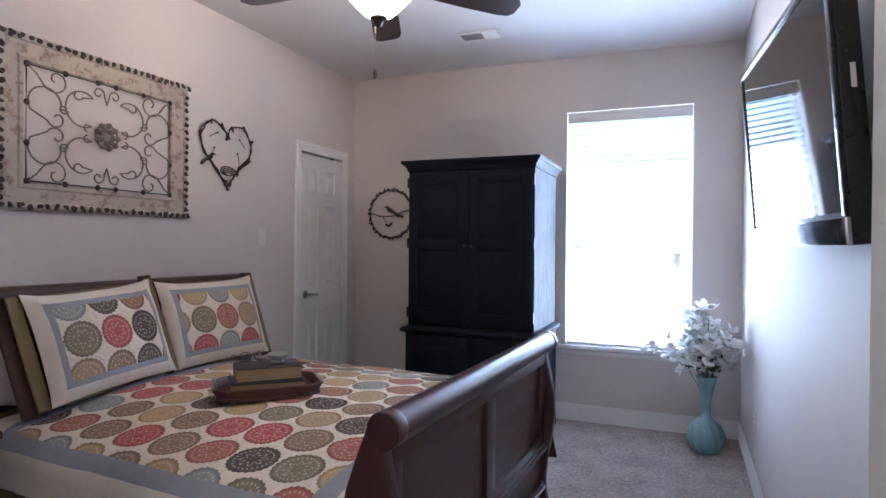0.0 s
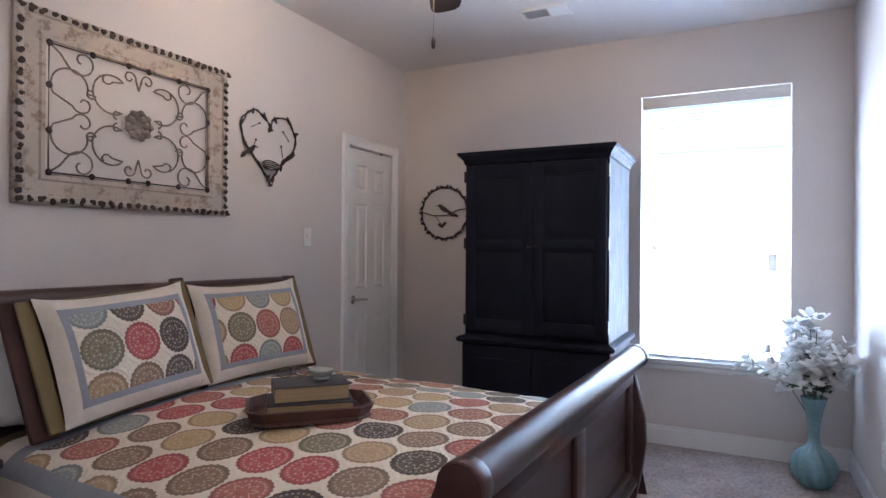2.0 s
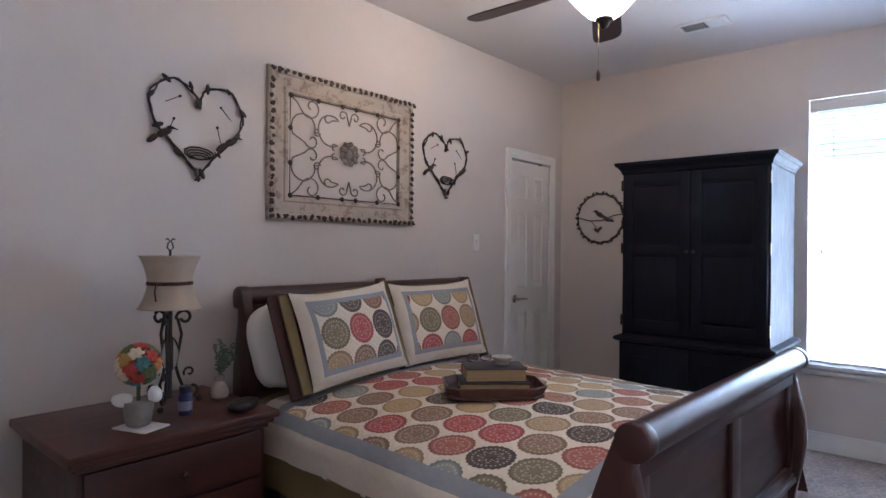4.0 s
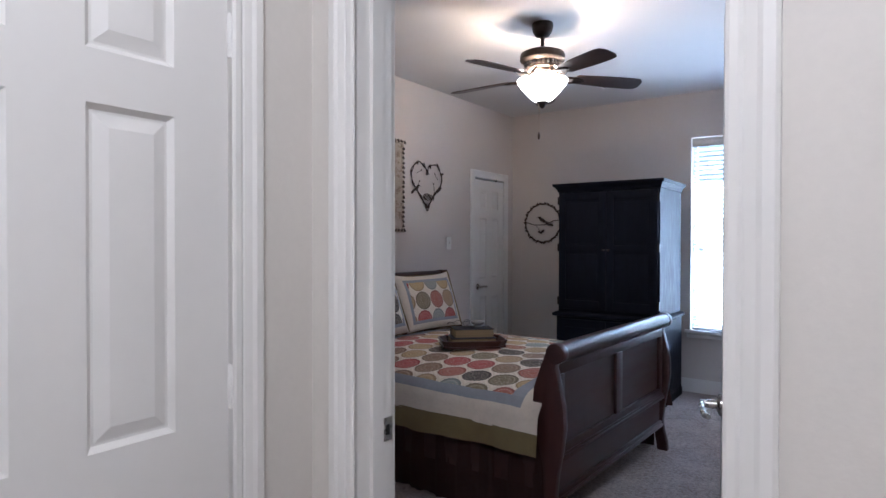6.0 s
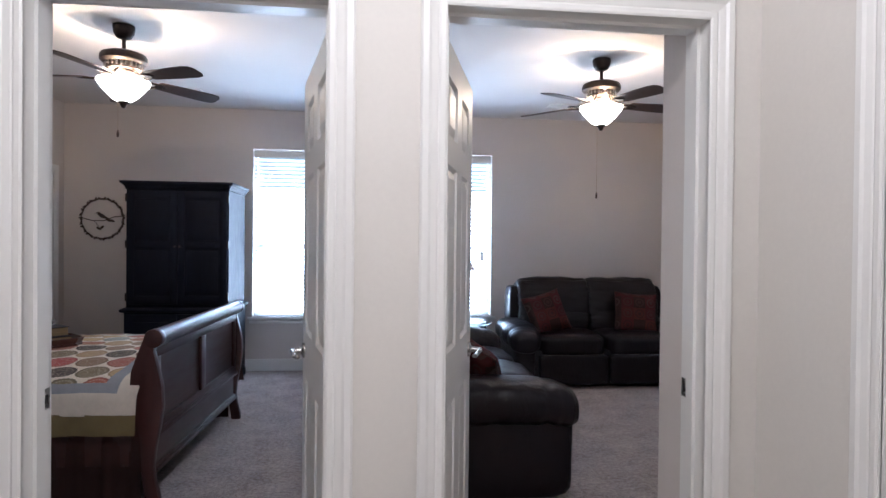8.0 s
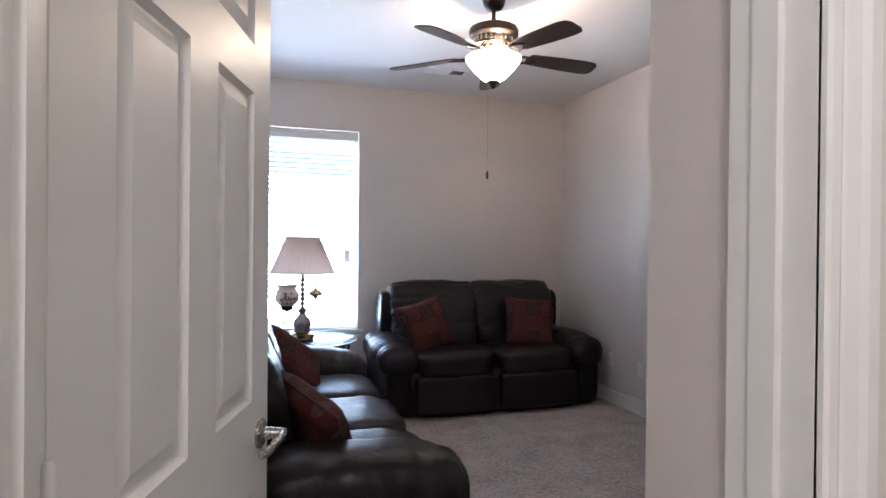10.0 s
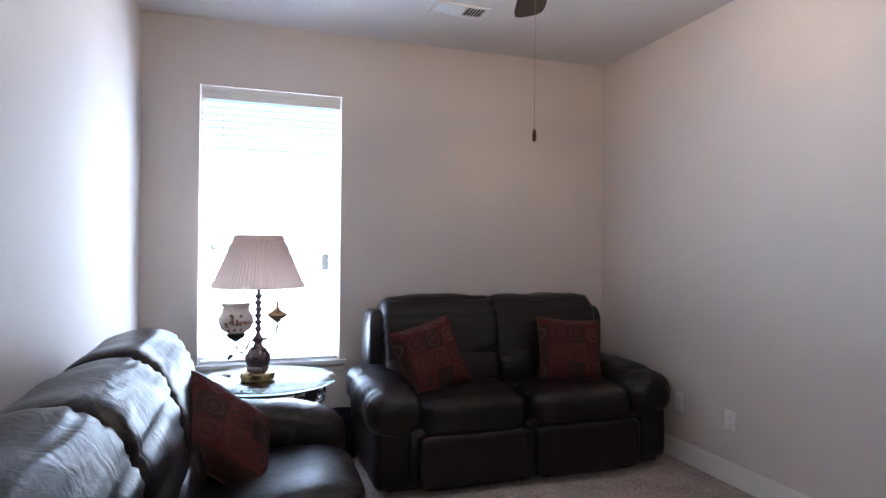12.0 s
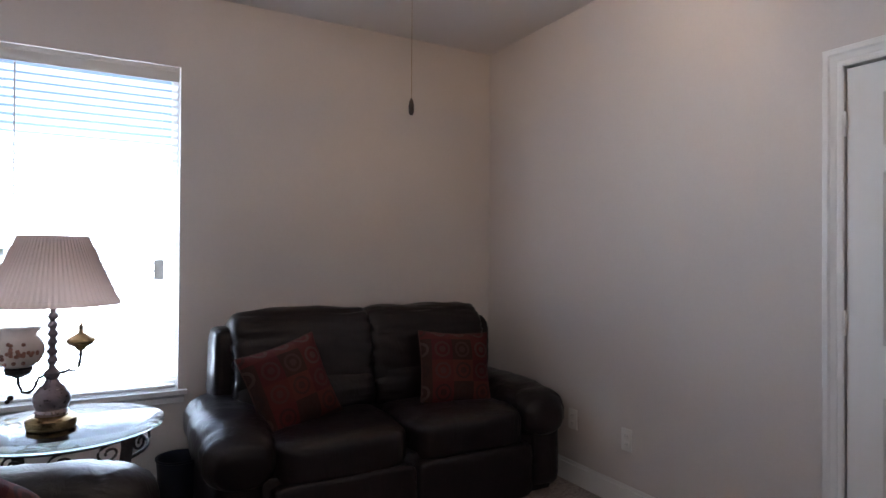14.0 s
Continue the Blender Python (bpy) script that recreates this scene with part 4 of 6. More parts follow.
# ---- pillows ----
def sham(name, m, print_mat, label):
    w, h, th = 0.575, 0.415, 0.15
    ob = thing(name, m, label, "pillow", "pillow shams")

    def z_at(x, y, side):
        u, v = x / (w / 2), y / (h / 2)
        a, b = max(0, 1 - abs(u) ** 2.6), max(0, 1 - abs(v) ** 2.6)
        wr = 0.006 * noise.noise(Vector((x * 9, y * 9, side * 5 + w)))
        return side * (0.006 + th / 2 * (a * b) ** 0.5) + wr

    def patch(x0, x1, y0, y1, side=1, lift=0.0):
        bm = bmesh.new()
        nx, ny = max(2, int((x1 - x0) / 0.018)), max(2, int((y1 - y0) / 0.018))
        g = [[None] * (ny + 1) for _ in range(nx + 1)]
        for i in range(nx + 1):
            for j in range(ny + 1):
                x, y = x0 + (x1 - x0) * i / nx, y0 + (y1 - y0) * j / ny
                q = 1 + 0.05 * (abs(x) / (w / 2)) ** 3 * (abs(y) / (h / 2)) ** 3
                g[i][j] = bm.verts.new((x * q, y * q + 0.012 * (abs(x) / (w / 2)) ** 4 * (1 if y > 0 else 0), z_at(x, y, side) + lift))
        for i in range(nx):
            for j in range(ny):
                bm.faces.new((g[i][j], g[i + 1][j], g[i + 1][j + 1], g[i][j + 1]))
        return bm
    W, H = w / 2, h / 2
    a, b, c = 0.0, 0.042, 0.064
    part("print_panel", patch(-W + c, W - c, -H + c, H - c), print_mat, ob, "cream medallion print", "all")

    def band(o, i, mt, lb):
        for x0, x1, y0, y1 in ((-W + o, -W + i, -H + o, H - o), (W - i, W - o, -H + o, H - o), (-W + i, W - i, H - i, H - o), (-W + i, W - i, -H + o, -H + i)):
            part("border", patch(x0, x1, y0, y1), mt, ob, lb, "all")
    band(b, c, BORDERB, "grey-blue band")
    band(a, b, BORDERW, "ivory band")
    part("back", patch(-W, W, -H, H, -1), BROWNC, ob, "dark brown back", "all")
    fl = bmesh.new()
    for x0, x1, y0, y1 in ((-W - 0.055, -W, -H - 0.01, H + 0.02), (W, W + 0.05, -H - 0.01, H + 0.03), (-W, W, H, H + 0.012), (-W, W, -H - 0.01, -H)):
        box(fl, x0, x1, y0, y1, -0.018, -0.006, bevel=0.004, seg=1)
    part("flange", fl, OLIVE, ob, "olive flange edge")
    fl = bmesh.new()
    for x0, x1, y0, y1 in ((-W - 0.10, -W, -H - 0.02, H + 0.03), (W, W + 0.075, -H - 0.02, H + 0.05), (-W, W, H, H + 0.018)):
        box(fl, x0, x1, y0, y1, -0.045, -0.03, bevel=0.006, seg=1)
    part("under_flange", fl, BROWNC, ob, "dark brown under flange")
    return ob


def lean(x, y, z, tilt, twist, spin=0.0):
    """Pillow axes: width along y, height leaning back to the headboard, face to +x."""
    return BED @ Matrix.Translation((x, y, z)) @ Matrix.Rotation(radians(90 + twist), 4, "Z") @ Matrix.Rotation(radians(90 - tilt), 4, "X") @ Matrix.Rotation(radians(spin), 4, "Z")


sham("pillow_sham", lean(-2.10, 1.76, 0.925, 20, 4, 3), SHAM1, "quilted medallion pillow sham with banded border, leaning on the headboard")
sham("pillow_sham", lean(-2.14, 2.40, 0.925, 20, -4, 0.5), SHAM2, "quilted medallion pillow sham leaning beside its pair")
for y, lb in ((1.68, "white sleeping pillow behind the medallion sham"), (2.44, "white sleeping pillow beside the headboard post")):
    bm = soft(bmesh.new(), (0, 0, 0), (0.36, 0.22, 0.075), 3.2, 18, 0.022, 7, y, 0.06)
    single("bed_pillow", bm, WHITEC, lb, "pillow", m=lean(-2.26, y, 0.89, 14, 0), smooth="all")

# ---- tray and books ----
TRX, TRY, TRZ = -1.42, 2.04, 0.722
tray = thing("wooden_tray", pose(TRX, TRY, TRZ, 0, 0, 44), "dark octagonal wooden tray with a raised rim, on the quilt", "tray")
oct_o = [(-0.20, -0.09), (-0.15, -0.135), (0.15, -0.135), (0.20, -0.09), (0.20, 0.09), (0.15, 0.135), (-0.15, 0.135), (-0.20, 0.09)]
part("tray_base", slab(bmesh.new(), oct_o, 0, 0.012, "z"), TRAYW, tray)
rim = bmesh.new()
lo = [[rim.verts.new((x * k, y * k, z)) for x, y in oct_o] for k, z in ((0.97, 0.012), (1.06, 0.045), (1.0, 0.048), (0.93, 0.012))]
for a, b in zip(lo, lo[1:] + lo[:1]):
    for k in range(8):
        rim.faces.new((a[k], a[(k + 1) % 8], b[(k + 1) % 8], b[k]))
part("rim", rim, TRAYW, tray, smooth=False)


def book(m, w, d, h, label):
    b = thing("book", m, label, "book", "stacked books")
    part("page_block", boxes((-w / 2 + 0.004, w / 2 - 0.006, -d / 2 + 0.008, d / 2 - 0.008, 0.004, h - 0.004)), PAGES, b, "yellowed page edges")
    part("cover", boxes((-w / 2, w / 2, -d / 2, d / 2, 0, 0.004), (-w / 2, w / 2, -d / 2, d / 2, h - 0.004, h), (-w / 2 , w / 2, d / 2 - 0.005, d / 2, 0.004, h - 0.004), bevel=0.0015), BOOK, b)
    return b


book(pose(TRX, TRY, TRZ + 0.0125, 0, 0, 43), 0.29, 0.19, 0.045, "thick old book with dark cover lying in the tray")
book(pose(TRX - 0.005, TRY + 0.01, TRZ + 0.058, 0, 0, 46), 0.255, 0.17, 0.055, "thick old dark book with yellowed pages, stacked on another")
dish = thing("small_lidded_pot", pose(TRX + 0.02, TRY + 0.04, TRZ + 0.1135), "small grey ceramic pot on the stacked books", "pot")
part("pot", lathe(bmesh.new(), [(0.022, 0), (0.03, 0.006), (0.024, 0.014), (0.042, 0.026), (0.045, 0.036), (0.04, 0.04)], 24), STONE, dish)
glasses = thing("eyeglasses", pose(TRX - 0.09, TRY + 0.02, TRZ + 0.1145, 0, 0, 60), "thin wire eyeglasses lying on the books", "eyeglasses")
gb = bmesh.new()
for s in (-0.032, 0.032):
    tube(gb, [(s + 0.026 * math.cos(radians(a)), 0, 0.021 + 0.019 * math.sin(radians(a))) for a in range(0, 361, 24)], 0.0013, 5)
part("rims", gb, IRON, glasses)
for s in (-0.058, 0.058):
    part("temple", tube(bmesh.new(), [(s, 0, 0.024), (s * 0.98, 0.07, 0.02), (s * 0.95, 0.115, 0.003)], 0.0014, 5), IRON, glasses)

# ---- nightstand and what stands on it ----
NZ = 0.70
ns = thing("nightstand", Matrix(), "dark cherry nightstand with a moulded top, beside the bed", "nightstand")
NX0, NX1, NY0, NY1 = -2.535, -1.93, 0.60, 1.335
part("top", boxes((NX0, NX1, NY0, NY1, NZ - 0.028, NZ), bevel=0.006), NIGHTW, ns)
part("moulding", boxes((NX0 + 0.01, NX1 - 0.015, NY0 + 0.015, NY1 - 0.015, NZ - 0.05, NZ - 0.028), (NX0 + 0.01, NX1 - 0.03, NY0 + 0.03, NY1 - 0.03, NZ - 0.07, NZ - 0.05), bevel=0.006), NIGHTW, ns)
part("body", boxes((NX0 + 0.01, NX1 - 0.05, NY0 + 0.04, NY1 - 0.04, 0.08, NZ - 0.07)), CHERRY, ns)
part("plinth", boxes((NX0 + 0.01, NX1 - 0.035, NY0 + 0.025, NY1 - 0.025, 0, 0.08), bevel=0.006), CHERRY, ns)
for k in range(3):
    z = 0.10 + 0.178 * k
    dr = part("drawer", boxes((NX1 - 0.05, NX1 - 0.034, NY0 + 0.06, NY1 - 0.06, z, z + 0.168), bevel=0.005), CHERRY, ns)
    part("knob", blob(bmesh.new(), (NX1 - 0.02, (NY0 + NY1) / 2, z + 0.084), (0.014, 0.014, 0.014), seg=12, rings=8), BRONZE, dr)


def spiral(cx, cz, r0, r1, a0, a1, n=22):
    return [(cx + (r0 + (r1 - r0) * i / n) * math.cos(radians(a0 + (a1 - a0) * i / n)), cz + (r0 + (r1 - r0) * i / n) * math.sin(radians(a0 + (a1 - a0) * i / n))) for i in range(n + 1)]


LX, LY = -2.295, 1.07
tl = thing("table_lamp", pose(LX, LY, NZ), "scrolled dark iron table lamp with a waisted linen shade", "table lamp")
part("stem", tube(bmesh.new(), [(0, 0, 0.03), (0, 0, 0.40)], 0.010, 10), IRON, tl)
part("glass_font", lathe(bmesh.new(), [(0.012, 0.14), (0.03, 0.16), (0.034, 0.20), (0.028, 0.25), (0.014, 0.27)], 20), GLASS, tl, "clear glass body")
for k in range(3):
    a = radians(80 + 120 * k)
    pts = spiral(0.085, 0.055, 0.008, 0.042, 500, 150) + [(0.035, 0.11), (0.022, 0.16), (0.035, 0.22), (0.045, 0.28), (0.03, 0.34)] + spiral(0.055, 0.345, 0.032, 0.012, 180, -170)
    bm = tube(bmesh.new(), [(r * math.cos(a), r * math.sin(a), z) for r, z in pts], 0.0065, 6)
    tube(bm, [(r * math.cos(a), r * math.sin(a), z) for r, z in spiral(0.075, 0.125, 0.022, 0.008, 210, -120)], 0.005, 6)
    part("scroll_leg", bm, IRON, tl)
    part("foot", blob(bmesh.new(), (0.115 * math.cos(a), 0.115 * math.sin(a), 0.012), (0.013, 0.013, 0.012), seg=10, rings=6), IRON, tl)
shade = [(0.118, 0.385), (0.112, 0.39), (0.095, 0.425), (0.083, 0.46), (0.079, 0.485), (0.083, 0.515), (0.093, 0.55), (0.108, 0.585), (0.114, 0.592)]
part("shade", lathe(bmesh.new(), shade, 40, ripple=lambda a, z: 1 + 0.03 * math.cos(a * 6) * (1 - abs(z - 0.49) * 6)), LINEN, tl, "waisted tan linen shade", "all")
part("ribbon", lathe(bmesh.new(), [(0.0835, 0.478), (0.0855, 0.480), (0.0855, 0.49), (0.0835, 0.492)], 32), BROWNC, tl, "dark brown ribbon tie")
part("ribbon_tail", tube(bmesh.new(), [(0.06, -0.06, 0.485), (0.075, -0.085, 0.49), (0.07, -0.09, 0.46), (0.07, -0.085, 0.42)], 0.003, 5), BROWNC, tl)
fin = bmesh.new()
tube(fin, [(0, 0, 0.59), (0, 0, 0.615)], 0.005, 6)
for s in (-1, 1):
    tube(fin, [(0, s * x, 0.612 + z) for x, z in ((0, 0), (0.012, 0.012), (0.009, 0.028), (0.002, 0.038), (0.01, 0.048), (0.018, 0.044))], 0.003, 5)
part("finial", fin, IRON, tl, "scrolled iron finial")

# bouquet of coloured paper flowers in a small pot
random.seed(4)
top = thing("flower_topiary", pose(-2.08, 0.865, NZ + 0.0065), "round bouquet of coloured flowers in a small grey pot", "flowers")
part("pot", lathe(bmesh.new(), [(0.036, 0.006), (0.042, 0.02), (0.052, 0.085), (0.054, 0.092), (0.046, 0.09)], 20), STONE, top, "small pale grey pot")
part("stem", tube(bmesh.new(), [(0, 0, 0.08), (0, 0, 0.16)], 0.007, 6), STEM, top)
part("bow_loop", soft(bmesh.new(), (0.03, 0.04, 0.11), (0.03, 0.02, 0.028), 2.2, 5, 0.008, 20), PETAL, top, "white ribbon bow loop")
part("bow_loop", soft(bmesh.new(), (-0.01, -0.05, 0.1), (0.02, 0.035, 0.022), 2.2, 5, 0.008, 20, 2), PETAL, top, "white ribbon bow loop")
tones = [("red", (0.42, 0.05, 0.04)), ("orange", (0.50, 0.19, 0.05)), ("cream", (0.68, 0.58, 0.42)), ("teal", (0.07, 0.20, 0.21)), ("green", (0.09, 0.13, 0.05)), ("gold", (0.45, 0.29, 0.08))]
tone_mats = [mat(n + "_paper", c, 0.85, vary=0.15, scale=30, relief=0.2) for n, c in tones]
for k in range(34):
    ph, ct = k * 2.39996, 1 - 2 * (k + 0.5) / 34
    st = math.sqrt(1 - ct * ct)
    d = Vector((st * math.cos(ph), st * math.sin(ph), ct))
    c = Vector((0, 0, 0.215)) + d * 0.062
    bm = bmesh.new()
    q = d.to_track_quat("Z", "Y").to_matrix().to_4x4()
    for r, n in ((0.024, 6), (0.013, 5)):
        for j in range(n):
            a = 2 * math.pi * j / n + r * 50
            blob(bm, (r * 0.6 * math.cos(a), r * 0.6 * math.sin(a), 0.012 - r * 0.3), (r * 0.6, r * 0.45, r * 0.28), a, seg=6, rings=4)
    bm.transform(Matrix.Translation(c) @ q)
    part("flower", bm, tone_mats[(k * 5 + k // 3) % 6], top)
single("coaster", boxes((-0.075, 0.075, -0.055, 0.055, 0, 0.006), bevel=0.002), PETAL, "cream paper card under the flower pot", "coaster", m=pose(-2.08, 0.875, NZ, 0, 0, 20))
bt = thing("pill_bottle", pose(-2.13, 1.055, NZ), "small dark blue plastic bottle with a pale label", "bottle")
part("body", lathe(bmesh.new(), [(0.024, 0), (0.026, 0.004), (0.026, 0.07), (0.02, 0.08), (0.018, 0.084)], 20), mat("blue_bottle", (0.015, 0.02, 0.10), 0.3, relief=0), bt)
part("label_band", lathe(bmesh.new(), [(0.0264, 0.018), (0.0266, 0.02), (0.0266, 0.05), (0.0264, 0.052)], 20), mat("bottle_label", (0.22, 0.24, 0.36), 0.6, relief=0), bt)
part("cap", lathe(bmesh.new(), [(0.021, 0.082), (0.022, 0.085), (0.022, 0.105), (0.02, 0.107)], 20), BINB, bt)
sv = thing("sprig_vase", pose(-2.245, 1.255, NZ), "small glass vase with grey-green leafy sprigs", "plant vase")
part("vase", lathe(bmesh.new(), [(0.024, 0), (0.036, 0.012), (0.038, 0.035), (0.026, 0.06), (0.017, 0.075), (0.022, 0.098)], 22), mat("clouded_glass", (0.34, 0.28, 0.24), 0.15, relief=0), sv, "small smoky glass vase")
random.seed(8)
for k in range(11):
    a, t = random.uniform(0, 6.28), random.uniform(0.15, 0.75)
    ln = random.uniform(0.10, 0.16)
    d = Vector((math.cos(a) * t, math.sin(a) * t, 1)).normalized()
    bm = tube(bmesh.new(), [Vector((0, 0, 0.09)) + d * ln * q for q in (0, 0.5, 1)], 0.0015, 4)
    for j in range(12):
        p = Vector((0, 0, 0.09)) + d * ln * (0.3 + 0.7 * j / 11)
        blob(bm, p + Vector((random.uniform(-0.008, 0.008), random.uniform(-0.008, 0.008), 0)), (0.013, 0.004, 0.003), random.uniform(0, 6.28), random.uniform(-0.7, 0.7), 5, 4)
    part("sprig", bm, SAGE if k % 3 else STEM, sv)
single("eyeglass_case", soft(bmesh.new(), (0, 0, 0.022), (0.045, 0.075, 0.022), 2.6, 8), TVBLACK, "small dark rounded case on the nightstand", "case", m=pose(-2.02, 1.23, NZ, 0, 0, 25), smooth="all")

# ---- wall decorations ----
PY0, PY1, PZ0, PZ1 = 1.665, 2.712, 1.468, 2.245
pic = thing("scrollwork_wall_panel", pose(XL, (PY0 + PY1) / 2, (PZ0 + PZ1) / 2, 0, 0, 90), "weathered cream wooden frame around curled iron scrollwork", "wall decoration")
PW, PH = (PY1 - PY0) / 2, (PZ1 - PZ0) / 2


def frame_ring(prof):
    """prof: inset from the edge and proudness; mitred ring in the local xz plane, proud to -y."""
    bm = bmesh.new()
    loops = [[bm.verts.new((sx * (PW - i), -d, sz * (PH - i))) for sx, sz in ((-1, -1), (1, -1), (1, 1), (-1, 1))] for i, d in prof]
    for a, b in zip(loops, loops[1:]):
        for k in range(4):
            bm.faces.new((a[k], a[(k + 1) % 4], b[(k + 1) % 4], b[k]))
    return bm


part("frame", frame_ring(((0.0, 0.0), (0.0, 0.022), (0.012, 0.032), (0.03, 0.03), (0.036, 0.022), (0.094, 0.018), (0.101, 0.024), (0.118, 0.022), (0.125, 0.008), (0.125, 0.0))), WORN, pic, "worn cream carved frame", False)
random.seed(12)
carve = bmesh.new()
per = [(x, sz * (PH - 0.018)) for sz in (-1, 1) for x in np.arange(-PW + 0.02, PW, 0.041)] + [(sx * (PW - 0.018), z) for sx in (-1, 1) for z in np.arange(-PH + 0.05, PH - 0.03, 0.041)]
for k, (x, z) in enumerate(per):
    for j in range(3):
        blob(carve, (x + random.uniform(-0.008, 0.008), -0.033, z + random.uniform(-0.008, 0.008)), (random.uniform(0.008, 0.014), 0.006, random.uniform(0.007, 0.013)), 0, 0, 6, 4)
part("carved_edge", carve, RUST, pic, "dark worn carved leaf edge")
IW, IH = PW - 0.13, PH - 0.13
part("iron_border", tube(bmesh.new(), [(-IW, -0.02, -IH), (IW, -0.02, -IH), (IW, -0.02, IH), (-IW, -0.02, IH), (-IW, -0.02, -IH)], 0.0035, 5), RUST, pic)
for sx in (-1, 1):
    for sz in (-1, 1):
        def sc(pts, r=0.004):
            return tube(bmesh.new(), [(sx * x * 0.947, -0.022, sz * z * 0.925) for x, z in pts], r, 5)
        # large C scroll near the centre
        part("scroll", sc(spiral(0.165, 0.19, 0.012, 0.03, 400, 200) [::1] + spiral(0.135, 0.125, 0.085, 0.098, 130, -120, 26) + spiral(0.105, 0.02, 0.03, 0.012, 60, -60, 6)), SCROLL, pic)
        # outer C scroll against the side
        part("scroll", sc(spiral(0.235, 0.10, 0.01, 0.026, 520, 200) + spiral(0.325, 0.11, 0.075, 0.085, 190, -30, 20) + spiral(0.27, 0.045, 0.05, 0.012, -20, -330, 20)), SCROLL, pic)
        # corner scroll
        part("scroll", sc([(IW / 0.947, IH / 0.925), (0.37, 0.245), (0.34, 0.205)] + spiral(0.275, 0.235, 0.07, 0.012, -30, -420, 30)), SCROLL, pic)
        # small scroll on the upright axis
        part("scroll", sc([(0.0, 0.17), (0.012, 0.21)] + spiral(0.048, 0.225, 0.034, 0.010, 190, -170, 20)), SCROLL, pic)
        for x, z in ((IW * 0.55, IH), (IW, IH * 0.35), (0.05, IH), (IW, IH)):
            part("clasp", blob(bmesh.new(), (sx * x, -0.024, sz * z), (0.014, 0.008, 0.014), seg=8, rings=6), RUST, pic)
ros = bmesh.new()
for r, n in ((0.058, 9), (0.034, 7)):
    for j in range(n):
        a = 2 * math.pi * j / n
        blob(ros, (r * math.cos(a), -0.026, r * math.sin(a)), (0.019, 0.006, 0.015), 0, 0, 7, 5)
tube(ros, [(0.062 * math.cos(radians(a)), -0.022, 0.062 * math.sin(radians(a))) for a in range(0, 361, 20)], 0.004, 5)
part("rosette", ros, SCROLL, pic, "worn metal rosette")


def leaf(bm, x, z, s, turn, y=-0.02):
    m = Matrix.Translation((x, y, z)) @ Matrix.Rotation(turn, 4, "Y") @ Matrix.Diagonal((s, 0.005, s * 0.42, 1))
    bmesh.ops.create_uvsphere(bm, u_segments=8, v_segments=5, radius=1, matrix=m)


def bird(bm, x, z, s, d):
    leaf(bm, x, z, 0.034 * s, -0.5 * d)
    leaf(bm, x + d * 0.026 * s, z + 0.022 * s, 0.016 * s, 0)
    leaf(bm, x - d * 0.042 * s, z - 0.026 * s, 0.028 * s, -0.7 * d)
    tube(bm, [(x + d * 0.038 * s, -0.02, z + 0.022 * s), (x + d * 0.055 * s, -0.02, z + 0.018 * s)], lambda q: 0.004 * (1 - q) + 0.001, 5)


def heart(y, z, w, h, seed):
    random.seed(seed)
    t = thing("heart_wreath", pose(XL, y, z, 0, 0, 90), "dark metal heart wreath of twigs with two birds and a nest", "wall decoration", "heart wreaths")
    pts = []
    for k in range(61):
        a = 2 * math.pi * k / 60
        x, q = math.sin(a) ** 3, (13 * math.cos(a) - 5 * math.cos(2 * a) - 2 * math.cos(3 * a) - math.cos(4 * a)) / 14.5
        pts.append((x * w / 2, q * h / 1.95 + 0.05 * h))
    for j in range(2):
        part("twig", tube(bmesh.new(), [(x * (1 - 0.02 * j) + 0.006 * math.sin(k * (0.9 + j)), -0.012 - 0.006 * math.sin(k * 0.8 + 2 * j), q + 0.005 * math.cos(k * 1.1 + j)) for k, (x, q) in enumerate(pts)], 0.0048 - 0.001 * j, 6), RUST, t)
    lv = bmesh.new()
    for k in range(2, 60, 4):
        x, q = pts[k]
        leaf(lv, x + random.uniform(-0.008, 0.008), q + random.uniform(-0.008, 0.008), random.uniform(0.016, 0.028), random.uniform(0, 3.1), -0.018)
    part("leaves", lv, RUST, t)
    for x, q, ex, ez in ((-0.34, 0.22, -0.20, 0.30), (0.36, 0.14, 0.24, 0.26), (-0.33, -0.12, -0.26, 0.06), (0.24, -0.12, 0.20, 0.04)):
        part("branch", tube(blob(bmesh.new(), (ex * w, -0.018, ez * h), (0.007, 0.005, 0.007)), [(x * w, -0.015, q * h), (ex * w, -0.018, ez * h)], 0.0022, 5), RUST, t)
    for x, d in ((-0.36, 1), (0.35, -1)):
        bm = bmesh.new()
        bird(bm, x * w, -0.10 * h, 1.15, -d if x > 0 else d)
        part("bird", bm, RUST, t)
    nest = bmesh.new()
    tube(nest, [((0.03 + 0.0012 * k) * math.cos(k * 0.62), -0.022 - 0.006 * math.sin(k * 1.3), -0.31 * h + (0.008 + 0.0006 * k) * math.sin(k * 0.62) + 0.0006 * k) for k in range(42)], 0.0036, 5)
    part("nest", nest, RUST, t)


heart(1.31, 1.865, 0.44, 0.43, 21)
heart(3.045, 1.895, 0.45, 0.41, 22)

